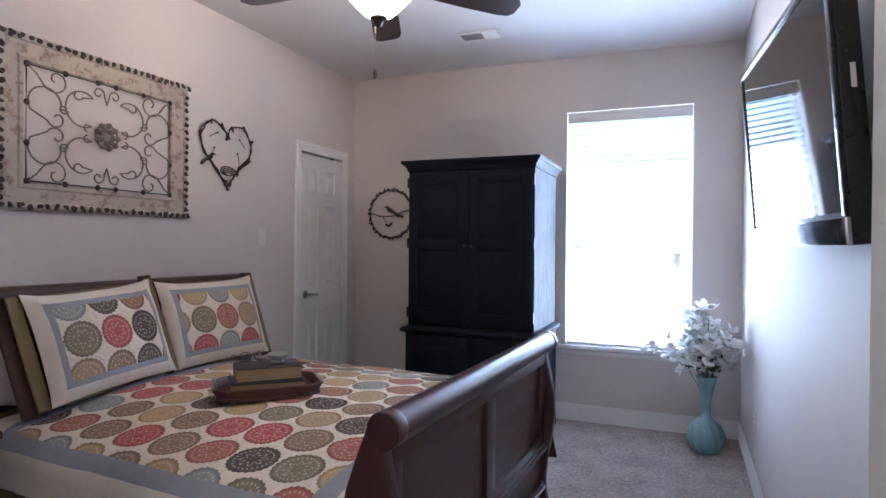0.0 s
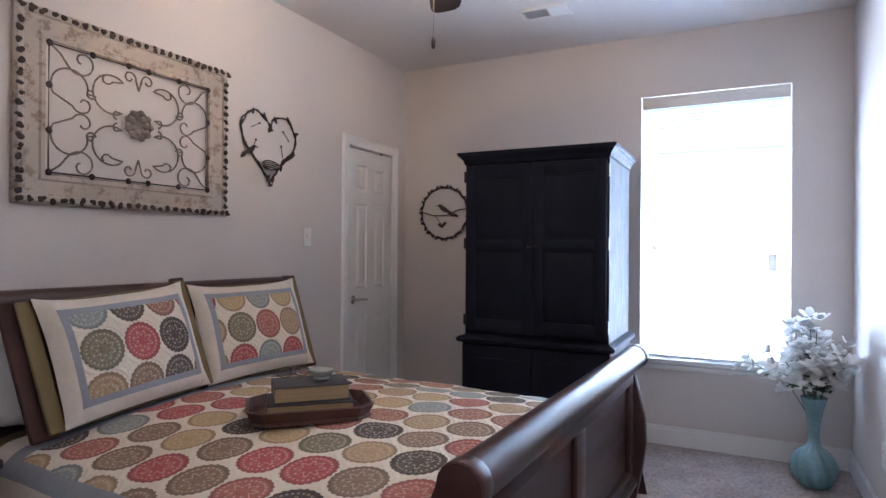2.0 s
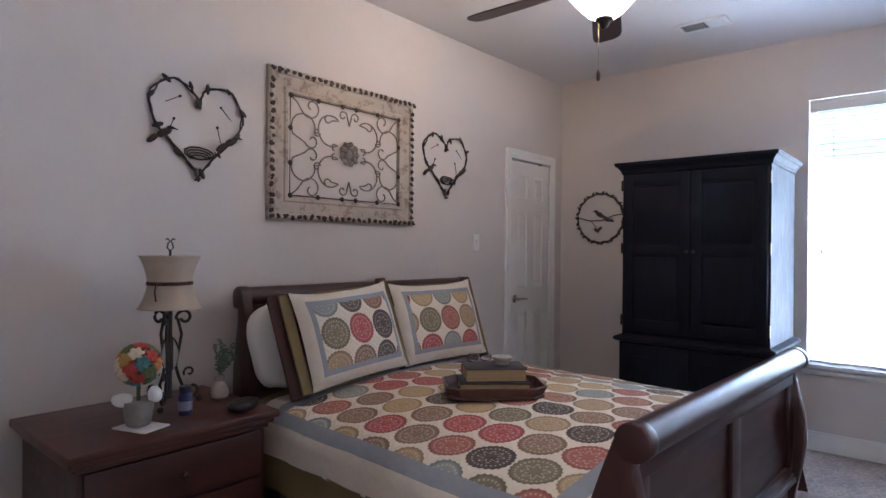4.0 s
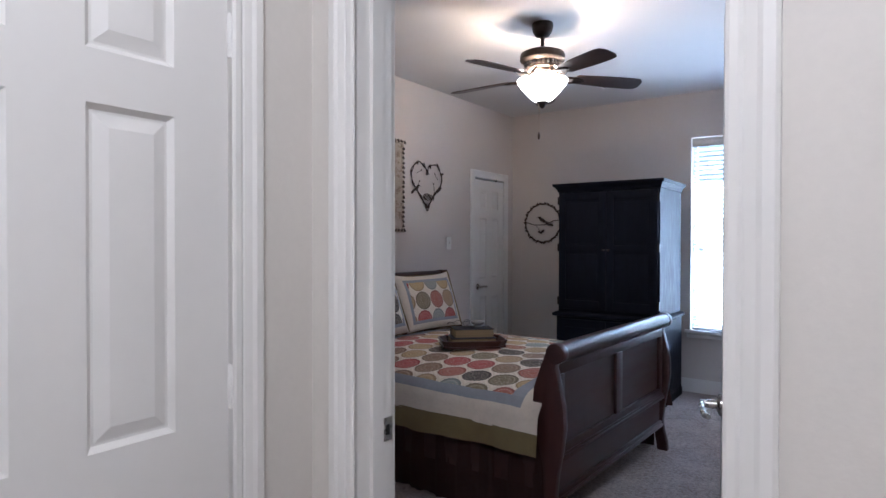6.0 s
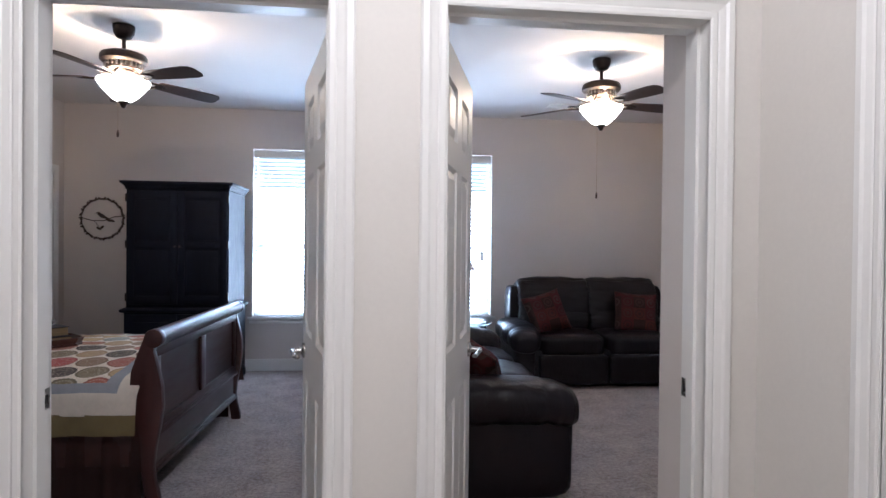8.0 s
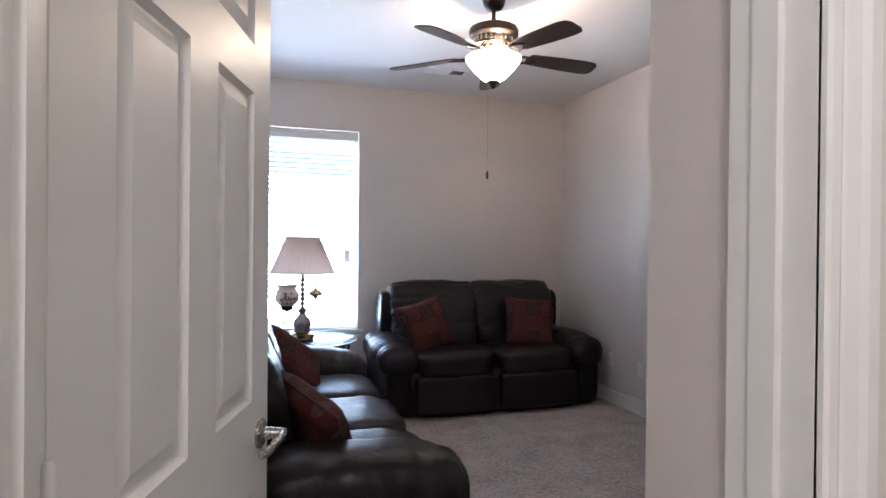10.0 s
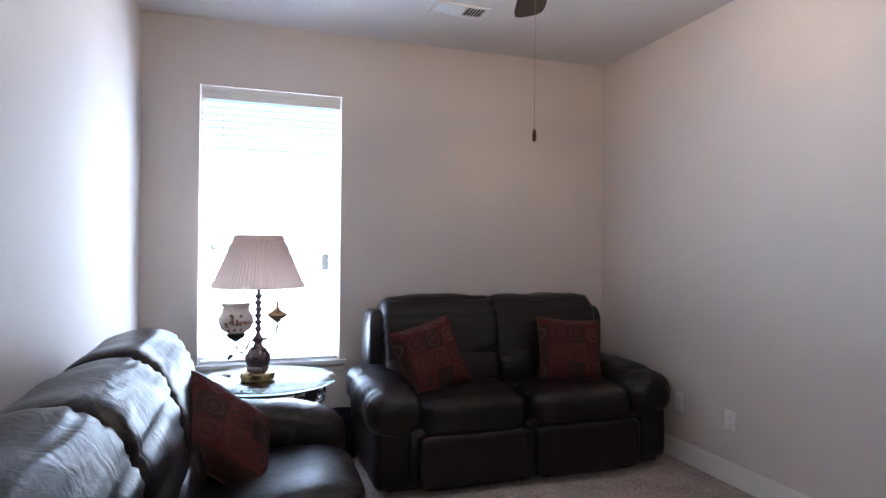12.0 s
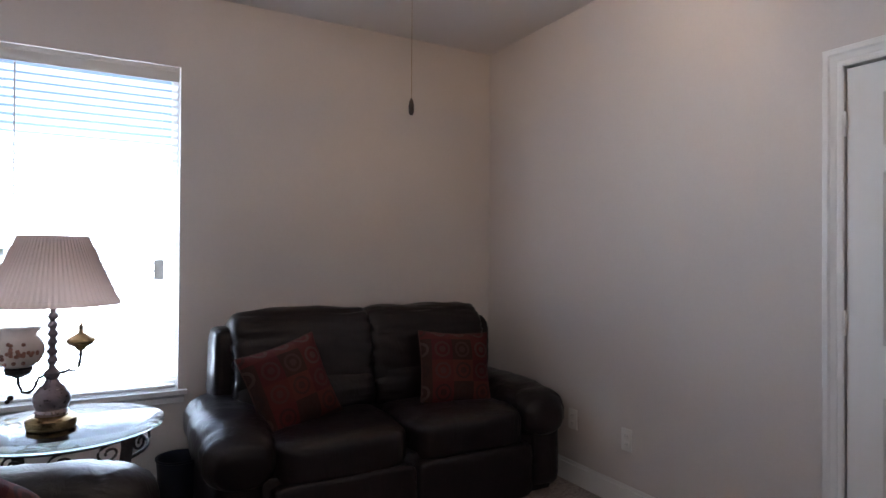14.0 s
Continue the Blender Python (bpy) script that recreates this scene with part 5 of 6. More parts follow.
wr = thing("round_wreath", pose(-2.185, YW, 1.592), "round dark metal wreath of leaves with a bird on a branch", "wall decoration")
bm = bmesh.new()
for j in range(2):
    tube(bm, [((0.205 + 0.006 * math.sin(k * 1.9 + 3 * j)) * math.cos(radians(k * 7.5)), -0.012 - 0.005 * math.cos(k * 1.9 + 3 * j), (0.205 + 0.006 * math.sin(k * 1.9 + 3 * j)) * math.sin(radians(k * 7.5))) for k in range(49)], 0.0045, 5)
part("ring", bm, RUST, wr)
bm = bmesh.new()
for k in range(30):
    a = 2 * math.pi * k / 30
    leaf(bm, 0.208 * math.cos(a), 0.208 * math.sin(a), 0.024, -a + (0.6 if k % 2 else 2.2), -0.018)
part("leaves", bm, RUST, wr)
bm = tube(bmesh.new(), [(-0.2, -0.015, 0.01), (-0.1, -0.018, -0.02), (0.02, -0.018, -0.02), (0.12, -0.018, 0.02), (0.2, -0.015, 0.03)], 0.005, 6)
tube(bm, [(-0.08, -0.018, -0.02), (-0.04, -0.018, -0.07), (-0.02, -0.018, -0.1)], 0.003, 5)
for x, z, a in ((-0.03, -0.1, 0.5), (0.0, -0.09, 2.4), (0.1, -0.02, 0.4)):
    leaf(bm, x, z, 0.028, a)
part("branch", bm, RUST, wr)
bm = bmesh.new()
bird(bm, 0.0, 0.03, 1.35, -1)
part("bird", bm, RUST, wr)

# ---- armoire ----
arm = thing("armoire", Matrix(), "tall black painted two-door armoire with a moulded crown", "armoire")
AX0, AX1, AY0, AY1, AZ = -1.638, -0.740, 3.815, 4.50, 1.912
part("upper_body", boxes((AX0, AX1, AY0 + 0.02, AY1, 0.76, AZ - 0.055)), BLACKW, arm, smooth=False)
part("lower_body", boxes((AX0 - 0.012, AX1 + 0.012, AY0 + 0.005, AY1, 0.07, 0.72)), BLACKW, arm, smooth=False)
crown = [(0.0, AZ - 0.075), (0.008, AZ - 0.07), (0.012, AZ - 0.05), (0.03, AZ - 0.028), (0.042, AZ - 0.02), (0.045, AZ - 0.003), (0.045, AZ)]


def ledge(prof):
    bm = bmesh.new()
    rows = [[bm.verts.new(p) for p in ((AX0 - o, AY1, z), (AX0 - o, AY0 + 0.015 - o, z), (AX1 + o, AY0 + 0.015 - o, z), (AX1 + o, AY1, z))] for o, z in prof]
    for a, b in zip(rows, rows[1:]):
        for k in range(4):
            bm.faces.new((a[k], a[(k + 1) % 4], b[(k + 1) % 4], b[k]))
    bm.faces.new(rows[-1])
    bm.faces.new(rows[0][::-1])
    return bm


part("crown", ledge(crown), BLACKW, arm, smooth=False)
part("waist_moulding", ledge([(0.012, 0.715), (0.03, 0.72), (0.042, 0.728), (0.044, 0.742), (0.036, 0.752), (0.012, 0.76), (0.0, 0.765)]), BLACKW, arm, smooth=False)
part("plinth", ledge([(0.02, 0.0), (0.02, 0.07), (0.012, 0.08)]), BLACKW, arm, smooth=False)
am = (AX0 + AX1) / 2
for x0, x1, hx in ((AX0 + 0.012, am - 0.002, AX0 + 0.006), (am + 0.002, AX1 - 0.012, AX1 - 0.006)):
    dr = part("door", boxes((x0, x1, AY0 + 0.004, AY0 + 0.02, 0.79, AZ - 0.085), bevel=0.002), BLACKW, arm)
    st = 0.062
    part("door_frame", boxes((x0 + 0.002, x0 + st, AY0 - 0.004, AY0 + 0.004, 0.792, AZ - 0.087), (x1 - st, x1 - 0.002, AY0 - 0.004, AY0 + 0.004, 0.792, AZ - 0.087),
                             (x0 + st, x1 - st, AY0 - 0.004, AY0 + 0.004, 0.792, 0.87), (x0 + st, x1 - st, AY0 - 0.004, AY0 + 0.004, 1.30, 1.36), (x0 + st, x1 - st, AY0 - 0.004, AY0 + 0.004, AZ - 0.16, AZ - 0.087), bevel=0.0015), BLACKW, dr)
    part("raised_panel", boxes((x0 + st + 0.018, x1 - st - 0.018, AY0 - 0.001, AY0 + 0.004, 1.378, AZ - 0.178), bevel=0.003), BLACKW, dr)
    part("raised_panel", boxes((x0 + st + 0.018, x1 - st - 0.018, AY0 - 0.001, AY0 + 0.004, 0.888, 1.282), bevel=0.003), BLACKW, dr)
    kx = x1 - 0.02 if x0 < am - 0.1 else x0 + 0.02
    part("knob", blob(bmesh.new(), (kx, AY0 - 0.012, 1.32), (0.010, 0.012, 0.010), seg=10, rings=8), BRONZE, dr)
    for z in (0.86, 1.34, 1.76):
        part("hinge", boxes((hx - 0.009, hx + 0.009, AY0 - 0.006, AY0 + 0.02, z - 0.035, z + 0.035), bevel=0.002), IRON, arm)
for x0, x1 in ((AX0 + 0.01, am - 0.002), (am + 0.002, AX1 - 0.01)):
    d = part("lower_door", boxes((x0, x1, AY0 - 0.01, AY0 + 0.005, 0.10, 0.70), bevel=0.002), BLACKW, arm)
    part("raised_panel", boxes((x0 + 0.07, x1 - 0.07, AY0 - 0.016, AY0 - 0.01, 0.17, 0.63), bevel=0.004), BLACKW, d)

# ---- television ----
TVA, TVB = Vector((0.372, 2.41)), Vector((0.452, 1.49))
ax = (TVA - TVB)
TVL = ax.length
tv = thing("television", Matrix.Translation((TVB.x - 0.004, TVB.y, 1.335)) @ Matrix.Rotation(math.atan2(ax.y, ax.x), 4, "Z") @ Matrix.Translation((0, 0, 0.3)) @ Matrix.Rotation(radians(-5), 4, "X") @ Matrix.Translation((0, 0, -0.3)), "black flat television with a glossy screen, tilted downwards", "television")
H = 0.60
part("back_shell", boxes((0, TVL, -0.048, 0, 0.0, H), bevel=0.006), TVBLACK, tv)
part("screen", boxes((0.022, TVL - 0.022, 0.0005, 0.004, 0.07, H - 0.022)), SCREEN, tv, "glossy dark screen", False)
part("bezel", boxes((0, 0.022, 0, 0.008, 0.06, H), (TVL - 0.022, TVL, 0, 0.008, 0.06, H), (0.022, TVL - 0.022, 0, 0.008, H - 0.022, H), bevel=0.002), TVBLACK, tv)
part("bottom_strip", boxes((0, TVL, -0.002, 0.010, 0.0, 0.06), bevel=0.004), CHROME, tv, "silver glossy bottom strip")
part("top_trim", boxes((0, TVL, 0.008, 0.0105, H - 0.016, H - 0.002)), CHROME, tv, "thin silver top edge")
part("side_label", boxes((-0.0012, 0.0, -0.032, -0.022, 0.32, 0.37)), PLASTIC, tv, "small pale sticker")
part("wall_mount", boxes((TVL / 2 - 0.15, TVL / 2 + 0.15, -0.062, -0.052, 0.18, 0.42), (TVL / 2 - 0.03, TVL / 2 + 0.03, -0.14, -0.062, 0.26, 0.34), bevel=0.003), TVBLACK, tv, "black metal mounting arm")

# ---- floor vase with white blossoms ----
random.seed(31)
VX, VY = 0.30, 4.27
vz = thing("floor_vase", pose(VX, VY, 0), "tall teal glazed floor vase with a swirled round base", "vase")


def swirl(a, z):
    return 1 + (0.085 * math.sin(a * 11 + z * 22) if z < 0.22 else 0.0)


prof = [(0.062, 0.0), (0.074, 0.008), (0.096, 0.04), (0.110, 0.085), (0.108, 0.13), (0.088, 0.178), (0.056, 0.205), (0.036, 0.222), (0.028, 0.26), (0.029, 0.31), (0.036, 0.37), (0.048, 0.43), (0.062, 0.48), (0.066, 0.492), (0.058, 0.49)]
part("body", lathe(bmesh.new(), prof, 88, ripple=swirl), TEAL, vz, smooth="all")
fl = thing("blossom_branches", pose(VX, VY, 0.44), "arrangement of white silk blossoms on brown stems in the teal vase", "flowers")
for k in range(24):
    a, t = k * 2.4 + random.uniform(-0.3, 0.3), random.uniform(0.1, 1.0)
    tip = Vector((math.cos(a) * 0.24 * t, math.sin(a) * 0.15 * t, random.uniform(0.2, 0.50) * (1 - 0.35 * t)))
    if k == 0:
        tip = Vector((-0.36, 0.02, 0.22))
    stem = [Vector((0, 0, -0.1)), tip * 0.35 + Vector((0, 0, 0.04)), tip * 0.75 + Vector((0, 0, 0.03)), tip]
    s = part("stem", tube(bmesh.new(), stem, lambda q: 0.003 - 0.0015 * q, 5), STEM, fl)
    for j in range(7):
        q = 0.45 + 0.55 * j / 6
        p = tip * q + Vector((random.uniform(-0.045, 0.045), random.uniform(-0.04, 0.04), random.uniform(-0.02, 0.05)))
        bm = bmesh.new()
        up = (p + Vector((random.uniform(-0.2, 0.2), random.uniform(-0.3, 0.1), random.uniform(-0.1, 0.3)))).normalized().to_track_quat("Z", "Y").to_matrix().to_4x4()
        for n in range(5):
            b = 2 * math.pi * n / 5 + random.uniform(-0.2, 0.2)
            r = random.uniform(0.024, 0.036)
            mm = Matrix.Rotation(b, 4, "Z") @ Matrix.Rotation(radians(random.uniform(-60, -15)), 4, "Y") @ Matrix.Translation((r * 0.85, 0, 0)) @ Matrix.Diagonal((r, r * 0.72, 0.003, 1))
            bmesh.ops.create_uvsphere(bm, u_segments=7, v_segments=4, radius=1, matrix=mm)
        bm.transform(Matrix.Translation(p) @ up)
        part("blossom", bm, PETAL, s)
    for n in range(2):
        p = tip * random.uniform(0.3, 0.7) + Vector((random.uniform(-0.03, 0.03), -0.03, 0.02))
        part("leaf", blob(bmesh.new(), p, (0.032, 0.013, 0.004), random.uniform(0, 6.28), random.uniform(-0.8, 0.8), 6, 4), STEM, s)


# ---- leather sofas ----
def padded(c, half, power, sd, seams=(), crease=0.012, along="z", n=22, lean_back=0.0, droop=0.0, girth=None):
    """A stuffed leather cushion: puckers that run in from its ends, sewn seams across it, slack folds. girth: how square it is round its length."""
    bm = bmesh.new()
    bmesh.ops.create_cube(bm, size=2)
    bmesh.ops.subdivide_edges(bm, edges=bm.edges[:], cuts=n, use_grid_fill=True)
    for v in bm.verts:
        p = v.co
        g = girth or power
        a, b, c0 = (p.y, p.x, p.z) if along == "y" else (p.x, p.y, p.z)
        q = p / (abs(a) ** power + (abs(b) ** g + abs(c0) ** g) ** (power / g)) ** (1 / power)
        out = q.normalized()
        w = Vector((q.x * half[0], q.y * half[1], q.z * half[2]))
        u = q.z if along == "z" else q.y
        ends = 0.35 + 0.65 * min(1.0, abs(q.x) ** 2 + 0.5 * abs(u) ** 3)
        fold = noise.noise(Vector((w.x * 5.0 + sd, u * 4.2 + 0.9 * math.sin(w.x * 6 + sd), sd)))
        pucker = abs(noise.noise(Vector((w.x * 3.5, u * 13.0 + sd, sd * 2)))) - 0.2
        d = 0.4 * crease * noise.noise(w * 3.0 + Vector((sd, 0, sd))) + crease * 0.7 * fold * ends - crease * pucker * ends
        for at in seams:
            d -= 0.010 * math.exp(-((u - at) / 0.035) ** 2)
        v.co = w + out * d
        v.co.z -= droop * max(0.0, q.y) ** 2
    bm.transform(Matrix.Translation(c) @ Matrix.Rotation(radians(lean_back), 4, "X"))
    return bm


def sofa(name, m, w, seats, depth, label, sd, back_h=1.03, arm_z=0.54):
    """x along the width, y from the back (0) to the front, both arms padded."""
    s = thing(name, m, label, "sofa", "leather sofas")
    arm_w = 0.24
    part("base", boxes((0.07, w - 0.07, 0.06, depth - 0.07, 0.03, 0.36), bevel=0.02), LEATHER, s)
    part("back_frame", soft(bmesh.new(), (w / 2, 0.15, 0.50), (w / 2 - 0.10, 0.13, 0.42), 7, 10, 0.008, 4, sd), LEATHER, s, smooth="all")
    cw = (w - 2 * arm_w) / seats
    bw = (w - 2 * arm_w + 0.10) / seats
    for k in range(seats):
        cx = arm_w + cw * (k + 0.5)
        bx = arm_w - 0.05 + bw * (k + 0.5)
        part("seat_cushion", padded((cx, depth * 0.60, 0.40), (cw / 2 - 0.002, depth * 0.39, 0.115), 5, sd + k * 3.1, (), 0.014, "y"), LEATHER, s, smooth="all")
        part("footrest_panel", padded((cx, depth - 0.05, 0.185), (cw / 2 - 0.004, 0.05, 0.145), 9, sd + k * 1.7, (), 0.006, n=12), LEATHER, s, smooth="all")
        part("back_cushion", padded((bx, 0.255, back_h - 0.285), (bw / 2 + 0.012, 0.185, 0.29), 11, sd + k * 5.3, (0.42,), 0.020, n=32, lean_back=12, girth=2.7), LEATHER, s, smooth="all")
        part("lumbar_cushion", padded((bx, 0.385, 0.57), (bw / 2, 0.105, 0.125), 6, sd + k * 7.7, (), 0.014, n=18, lean_back=8, girth=2.6), LEATHER, s, smooth="all")
    for k, x in enumerate((arm_w / 2, w - arm_w / 2)):
        part("arm_panel", soft(bmesh.new(), (x, depth * 0.5, 0.28), (arm_w / 2 - 0.015, depth * 0.45, 0.25), 9, 10, 0.006, 4, sd + k), LEATHER, s, smooth="all")
        part("arm_pad", padded((x, depth * 0.55, arm_z), (arm_w / 2 + 0.045, depth * 0.44, 0.125), 4.5, sd + 9 + k, (0.62,), 0.020, "y", 26, droop=0.05, girth=2.5), LEATHER, s, smooth="all")
        part("back_wing", padded((x + (0.045 if k == 0 else -0.045), 0.20, 0.70), (0.075, 0.14, 0.235), 5, sd + k, (), 0.010, n=14), LEATHER, s, smooth="all")
    return s


LOVE_D = 0.99
sofa("loveseat", pose(3.775, 4.585, 0, 0, 0, 180), 1.86, 2, LOVE_D, "dark brown leather reclining loveseat against the window wall", 2.0, 1.02, 0.48)
sofa("sofa", pose(0.672, 3.42, 0, 0, 0, -90), 2.24, 3, 1.04, "dark brown leather reclining three-seat sofa along the wall", 17.0, 1.0)


def throw_pillow(m, label, size=0.215):
    """A square cover with pointed corners, stuffed in the middle."""
    n = 26
    bm = bmesh.new()
    for side in (1, -1):
        g = []
        for i in range(n + 1):
            row = []
            for j in range(n + 1):
                u, v = 2 * i / n - 1, 2 * j / n - 1
                x, y = u * (1 - 0.075 * (1 - v * v)), v * (1 - 0.075 * (1 - u * u))
                fat = (max(0, 1 - u ** 4) * max(0, 1 - v ** 4)) ** 0.55
                dent = 0.010 * noise.noise(Vector((x * 2.2 + m[0][3], y * 2.2, side * 3.0))) + 0.006 * noise.noise(Vector((x * 6, y * 6 + m[1][3], side)))
                row.append(bm.verts.new((x * size, y * size, side * (0.003 + 0.078 * fat) + dent * fat)))
            g.append(row)
        for i in range(n):
            for j in range(n):
                bm.faces.new((g[i][j], g[i + 1][j], g[i + 1][j + 1], g[i][j + 1]))
    p = thing("throw_pillow", m, label, "pillow", "throw pillows")
    part("cover", bm, THROW, p, smooth="all")
    edge = [(size * x, size * y, 0) for x, y in [(t * (1), -1 + 0.075 * (1 - t * t)) for t in np.linspace(-1, 1, 12)] + [(1 - 0.075 * (1 - t * t), t) for t in np.linspace(-1, 1, 12)] + [(-t, 1 - 0.075 * (1 - t * t)) for t in np.linspace(-1, 1, 12)] + [(-1 + 0.075 * (1 - t * t), -t) for t in np.linspace(-1, 1, 12)]]
    part("piping", tube(bmesh.new(), [e for k, e in enumerate(edge) if k % 12 or k == 0], 0.0045, 6), BROWNC, p, "dark brown piped edge")


def face_front(x, y, z, tilt, twist, spin):
    """Pillow facing -y, leaning back."""
    return Matrix.Translation((x, y, z)) @ Matrix.Rotation(radians(twist), 4, "Z") @ Matrix.Rotation(radians(90 - tilt), 4, "X") @ Matrix.Rotation(radians(spin), 4, "Z")


throw_pillow(face_front(2.33, 3.99, 0.675, 20, 10, 14), "dark red patterned throw pillow leaning on the loveseat back")
throw_pillow(face_front(3.27, 3.99, 0.675, 18, -8, -4), "dark red patterned throw pillow at the loveseat arm")
throw_pillow(Matrix.Translation((1.20, 2.94, 0.63)) @ Matrix.Rotation(radians(60), 4, "Z") @ Matrix.Rotation(radians(48), 4, "X") @ Matrix.Rotation(radians(35), 4, "Z"), "dark red patterned throw pillow slumped on the sofa", 0.22)
throw_pillow(Matrix.Translation((1.20, 1.58, 0.64)) @ Matrix.Rotation(radians(115), 4, "Z") @ Matrix.Rotation(radians(62), 4, "X") @ Matrix.Rotation(radians(20), 4, "Z"), "dark red patterned throw pillow by the sofa arm", 0.20)

# ---- glass side table, lamp, bin ----
TX, TY = 1.40, 4.03
tb = thing("glass_side_table", pose(TX, TY, 0), "round glass-topped side table on a scrolled dark iron base", "side table")
part("glass_top", lathe(bmesh.new(), [(0.365, 0.588), (0.370, 0.590), (0.370, 0.598), (0.366, 0.600)], 64), TABLEGLASS, tb, "round greenish bevelled glass top").visible_shadow = False
part("apron_ring", tube(tube(bmesh.new(), [(0.315 * math.cos(radians(a)), 0.315 * math.sin(radians(a)), 0.575) for a in range(0, 361, 12)], 0.010, 6), [(0.305 * math.cos(radians(a)), 0.305 * math.sin(radians(a)), 0.485) for a in range(0, 361, 12)], 0.008, 6), IRON, tb)
for k in range(12):
    a = 2 * math.pi * k / 12
    pts = spiral(0.0, 0.532, 0.036, 0.010, 90, 560, 20)
    part("scroll", tube(bmesh.new(), [(0.31 * math.cos(a + x * 4.6), 0.31 * math.sin(a + x * 4.6), z) for x, z in pts], 0.0055, 6), IRON, tb)
for k in range(4):
    # flat curved bar with a squared bracket under the glass
    side = [(0.345, 0.586), (0.35, 0.55), (0.335, 0.46), (0.29, 0.34), (0.245, 0.22), (0.24, 0.12), (0.275, 0.03), (0.315, 0.004)]
    inner = [(r - 0.026 + 0.008 * abs(z - 0.3), z) for r, z in side]
    bm = bevelled(slab(bmesh.new(), side + inner[::-1], -0.021, 0.021, "y"), 0.004)
    bm.transform(Matrix.Rotation(radians(40 + 90 * k), 4, "Z"))
    part("leg", bm, IRON, tb)
part("stretcher", tube(bmesh.new(), [(0.225 * math.cos(radians(a)), 0.225 * math.sin(radians(a)), 0.18) for a in range(0, 361, 15)], 0.007, 6), IRON, tb)

TZ = 0.6005
gl = thing("ornate_table_lamp", pose(TX - 0.055, TY - 0.02, TZ), "ornate brass table lamp with a pleated shade and side globe", "table lamp")
part("foot", lathe(bmesh.new(), [(0.075, 0), (0.09, 0.006), (0.094, 0.02), (0.092, 0.04), (0.075, 0.052), (0.06, 0.056)], 36), BRASS, gl, "polished brass foot")
part("urn", lathe(bmesh.new(), [(0.058, 0.055), (0.063, 0.066), (0.055, 0.078), (0.06, 0.088), (0.068, 0.115), (0.066, 0.14), (0.052, 0.158), (0.048, 0.17), (0.03, 0.182), (0.022, 0.20), (0.028, 0.212), (0.03, 0.228), (0.02, 0.24), (0.012, 0.25)], 32), PEWTER, gl, "dark turned metal urn")
tw = [(0.013, 0.25)]
for k in range(6):
    z = 0.262 + 0.036 * k
    tw += [(0.011, z), (0.020, z + 0.012), (0.020, z + 0.02), (0.011, z + 0.032)]
tw += [(0.011, 0.55)]
part("column", lathe(bmesh.new(), tw, 20, ripple=lambda a, z: 1 + 0.08 * math.sin(3 * a + z * 70)), PEWTER, gl)
sh = bmesh.new()
n = 144
rings = [[sh.verts.new(((r + (0.004 if k % 2 else 0)) * math.cos(2 * math.pi * k / n), (r + (0.004 if k % 2 else 0)) * math.sin(2 * math.pi * k / n), z)) for k in range(n)] for r, z in ((0.246, 0.508), (0.242, 0.522), (0.236, 0.533), (0.232, 0.534), (0.122, 0.792), (0.112, 0.792), (0.236, 0.512))]
for a, b in zip(rings, rings[1:] + rings[:1]):
    for k in range(n):
        sh.faces.new((a[k], a[(k + 1) % n], b[(k + 1) % n], b[k]))
part("shade", sh, PLEAT, gl, "pinkish beige pleated fabric shade", False)
part("shade_spider", tube(tube(bmesh.new(), [(-0.115, 0, 0.785), (0.115, 0, 0.785)], 0.002, 5), [(0, 0, 0.54), (0, 0, 0.79)], 0.004, 6), BRASS, gl)
ga = part("globe_arm", tube(bmesh.new(), [(0, 0, 0.225), (-0.045, 0, 0.21), (-0.06, 0, 0.17), (-0.08, 0, 0.15), (-0.1, 0, 0.155), (-0.115, 0, 0.19), (-0.115, 0, 0.23)], 0.006, 8), BRONZE, gl, "curled metal arm")
part("cup", lathe(bmesh.new(), [(0.012, 0.215), (0.03, 0.225), (0.045, 0.235), (0.05, 0.252), (0.042, 0.262)], 24, -0.115, 0), BRONZE, ga)
part("key", blob(blob(bmesh.new(), (-0.14, 0, 0.135), (0.014, 0.006, 0.011)), (-0.15, 0, 0.122), (0.010, 0.006, 0.010)), BRONZE, ga)
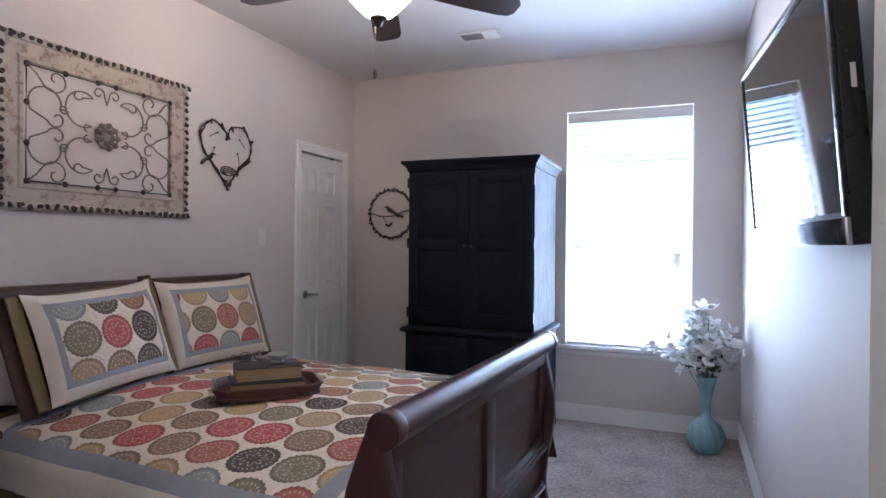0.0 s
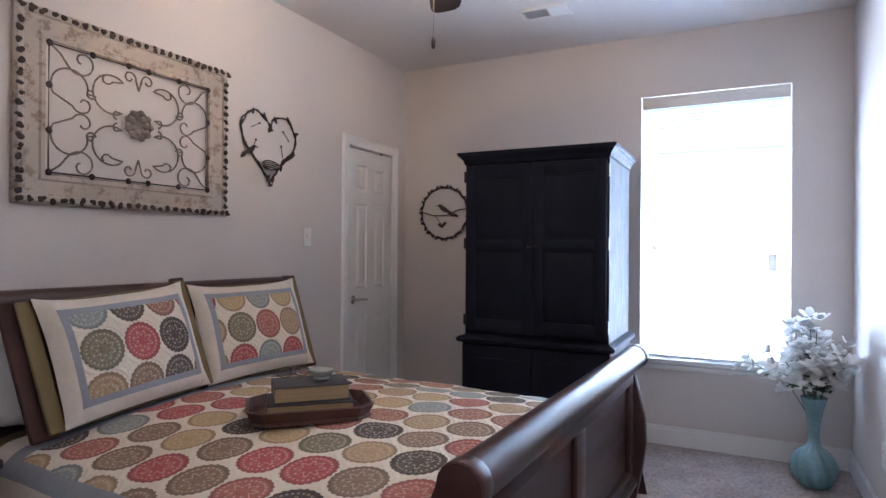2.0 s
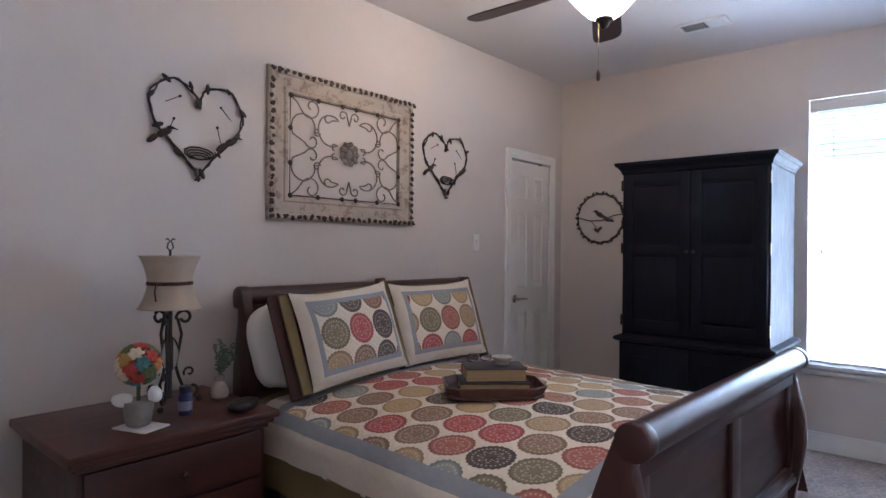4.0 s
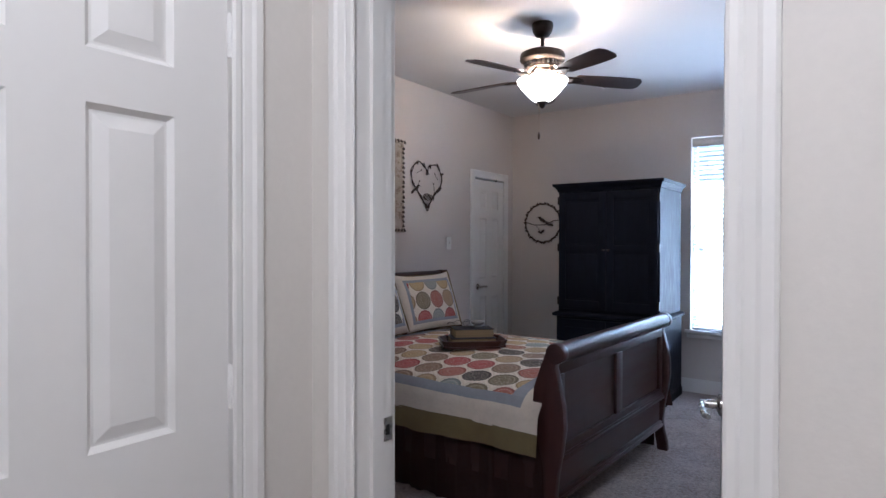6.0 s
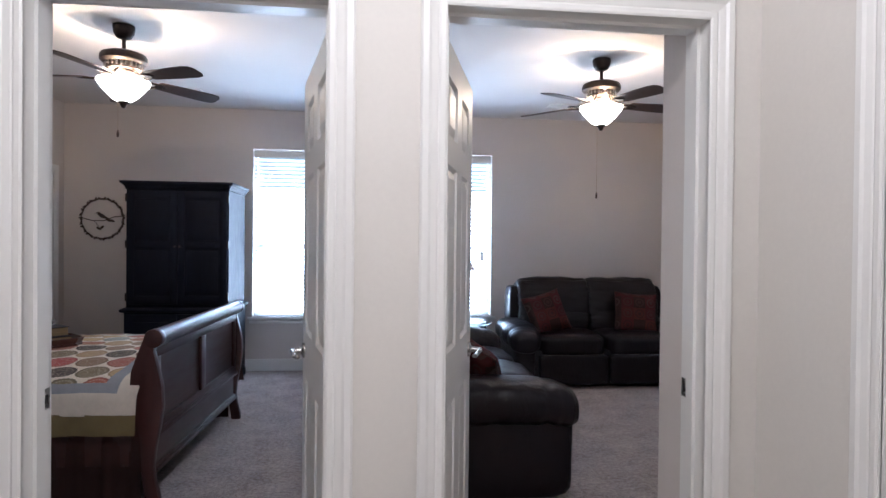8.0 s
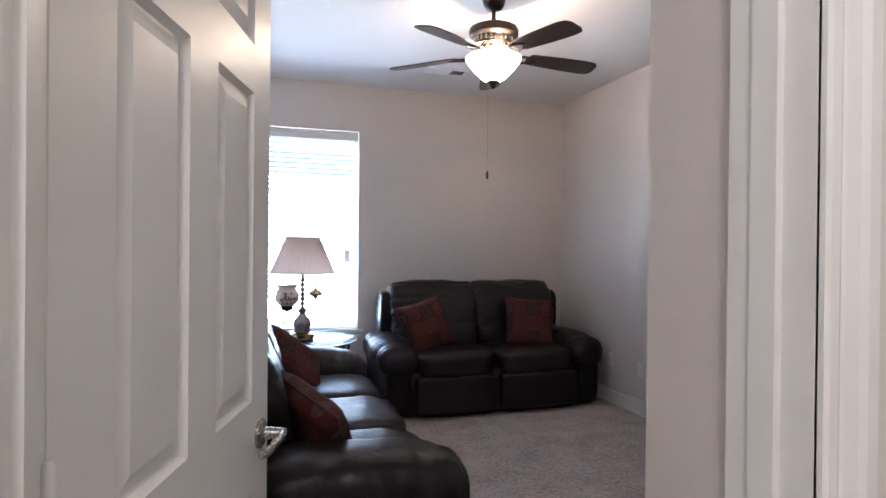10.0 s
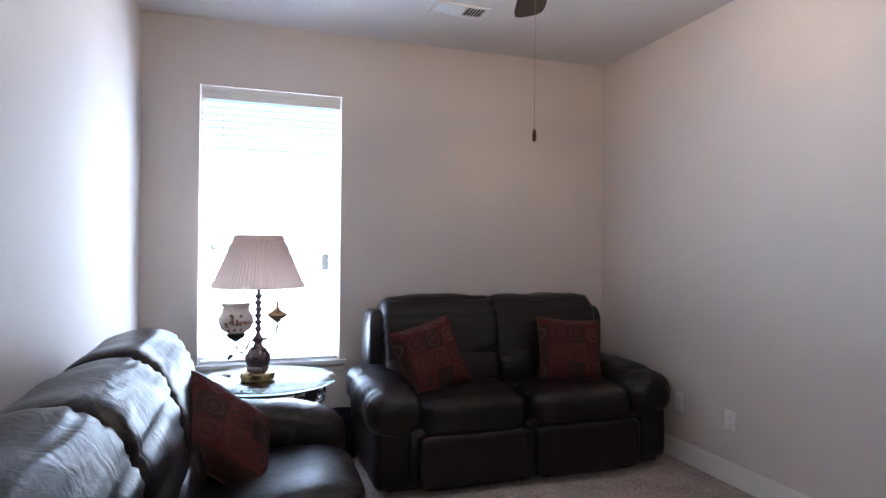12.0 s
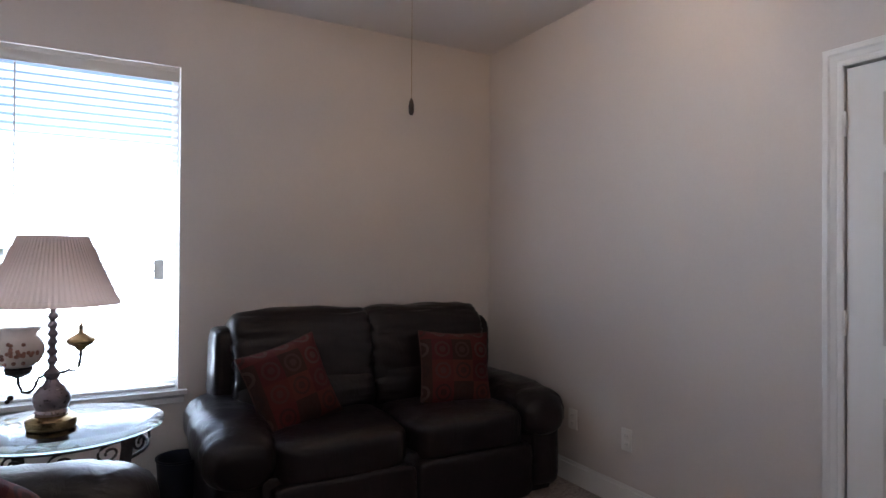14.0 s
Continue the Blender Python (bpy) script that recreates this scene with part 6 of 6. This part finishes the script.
part("globe", lathe(bmesh.new(), [(0.046, 0.260), (0.072, 0.276), (0.090, 0.306), (0.092, 0.336), (0.080, 0.366), (0.069, 0.380), (0.068, 0.396), (0.076, 0.412), (0.082, 0.422), (0.076, 0.424)], 48, -0.115, 0, ripple=lambda a, z: 1 + (0.05 * math.sin(a * 10) if z > 0.405 else 0)), MILK, gl, "milk glass globe with painted flowers and scalloped lip", "all")
random.seed(5)
pf = bmesh.new()
for k in range(26):
    a, z = -math.pi / 2 + random.gauss(0, 0.42), 0.322 + random.gauss(0, 0.016)
    r = 0.0915
    blob(pf, (-0.115 + r * math.cos(a), r * math.sin(a), z), (0.009, 0.003, 0.008), a + math.pi / 2, 0, 6, 4)
part("painted_flowers", pf, GLAZE, gl, "painted brown-red flowers")
fa = part("font_arm", tube(bmesh.new(), [(0, 0, 0.225), (0.04, 0, 0.222), (0.06, 0, 0.235), (0.075, 0, 0.225), (0.095, 0, 0.245), (0.1, 0, 0.29), (0.1, 0, 0.335)], 0.006, 8), BRONZE, gl, "curled metal arm")
part("oil_font", lathe(bmesh.new(), [(0.016, 0.312), (0.024, 0.327), (0.05, 0.341), (0.056, 0.352), (0.052, 0.362), (0.026, 0.377), (0.011, 0.388), (0.007, 0.402), (0.010, 0.41), (0.003, 0.428)], 28, 0.1, 0), BRASS, fa, "small metal oil font")
single("lamp_cord", tube(bmesh.new(), [(TX - 0.09, TY - 0.0, TZ + 0.003), (TX - 0.15, TY + 0.05, TZ + 0.004), (TX - 0.22, TY + 0.12, TZ + 0.004), (TX - 0.24, TY + 0.17, TZ + 0.003), (TX - 0.19, TY + 0.2, TZ + 0.003)], 0.0028, 6), BRASS, "thin lamp cord lying on the glass table", "cord")
bn = thing("waste_bin", pose(1.87, 4.40, 0), "small dark blue plastic waste bin beside the loveseat", "waste bin")
part("body", lathe(bmesh.new(), [(0.09, 0.004), (0.092, 0.006), (0.108, 0.27), (0.114, 0.275), (0.114, 0.283), (0.105, 0.283), (0.09, 0.02), (0.05, 0.015)], 36), BINB, bn)
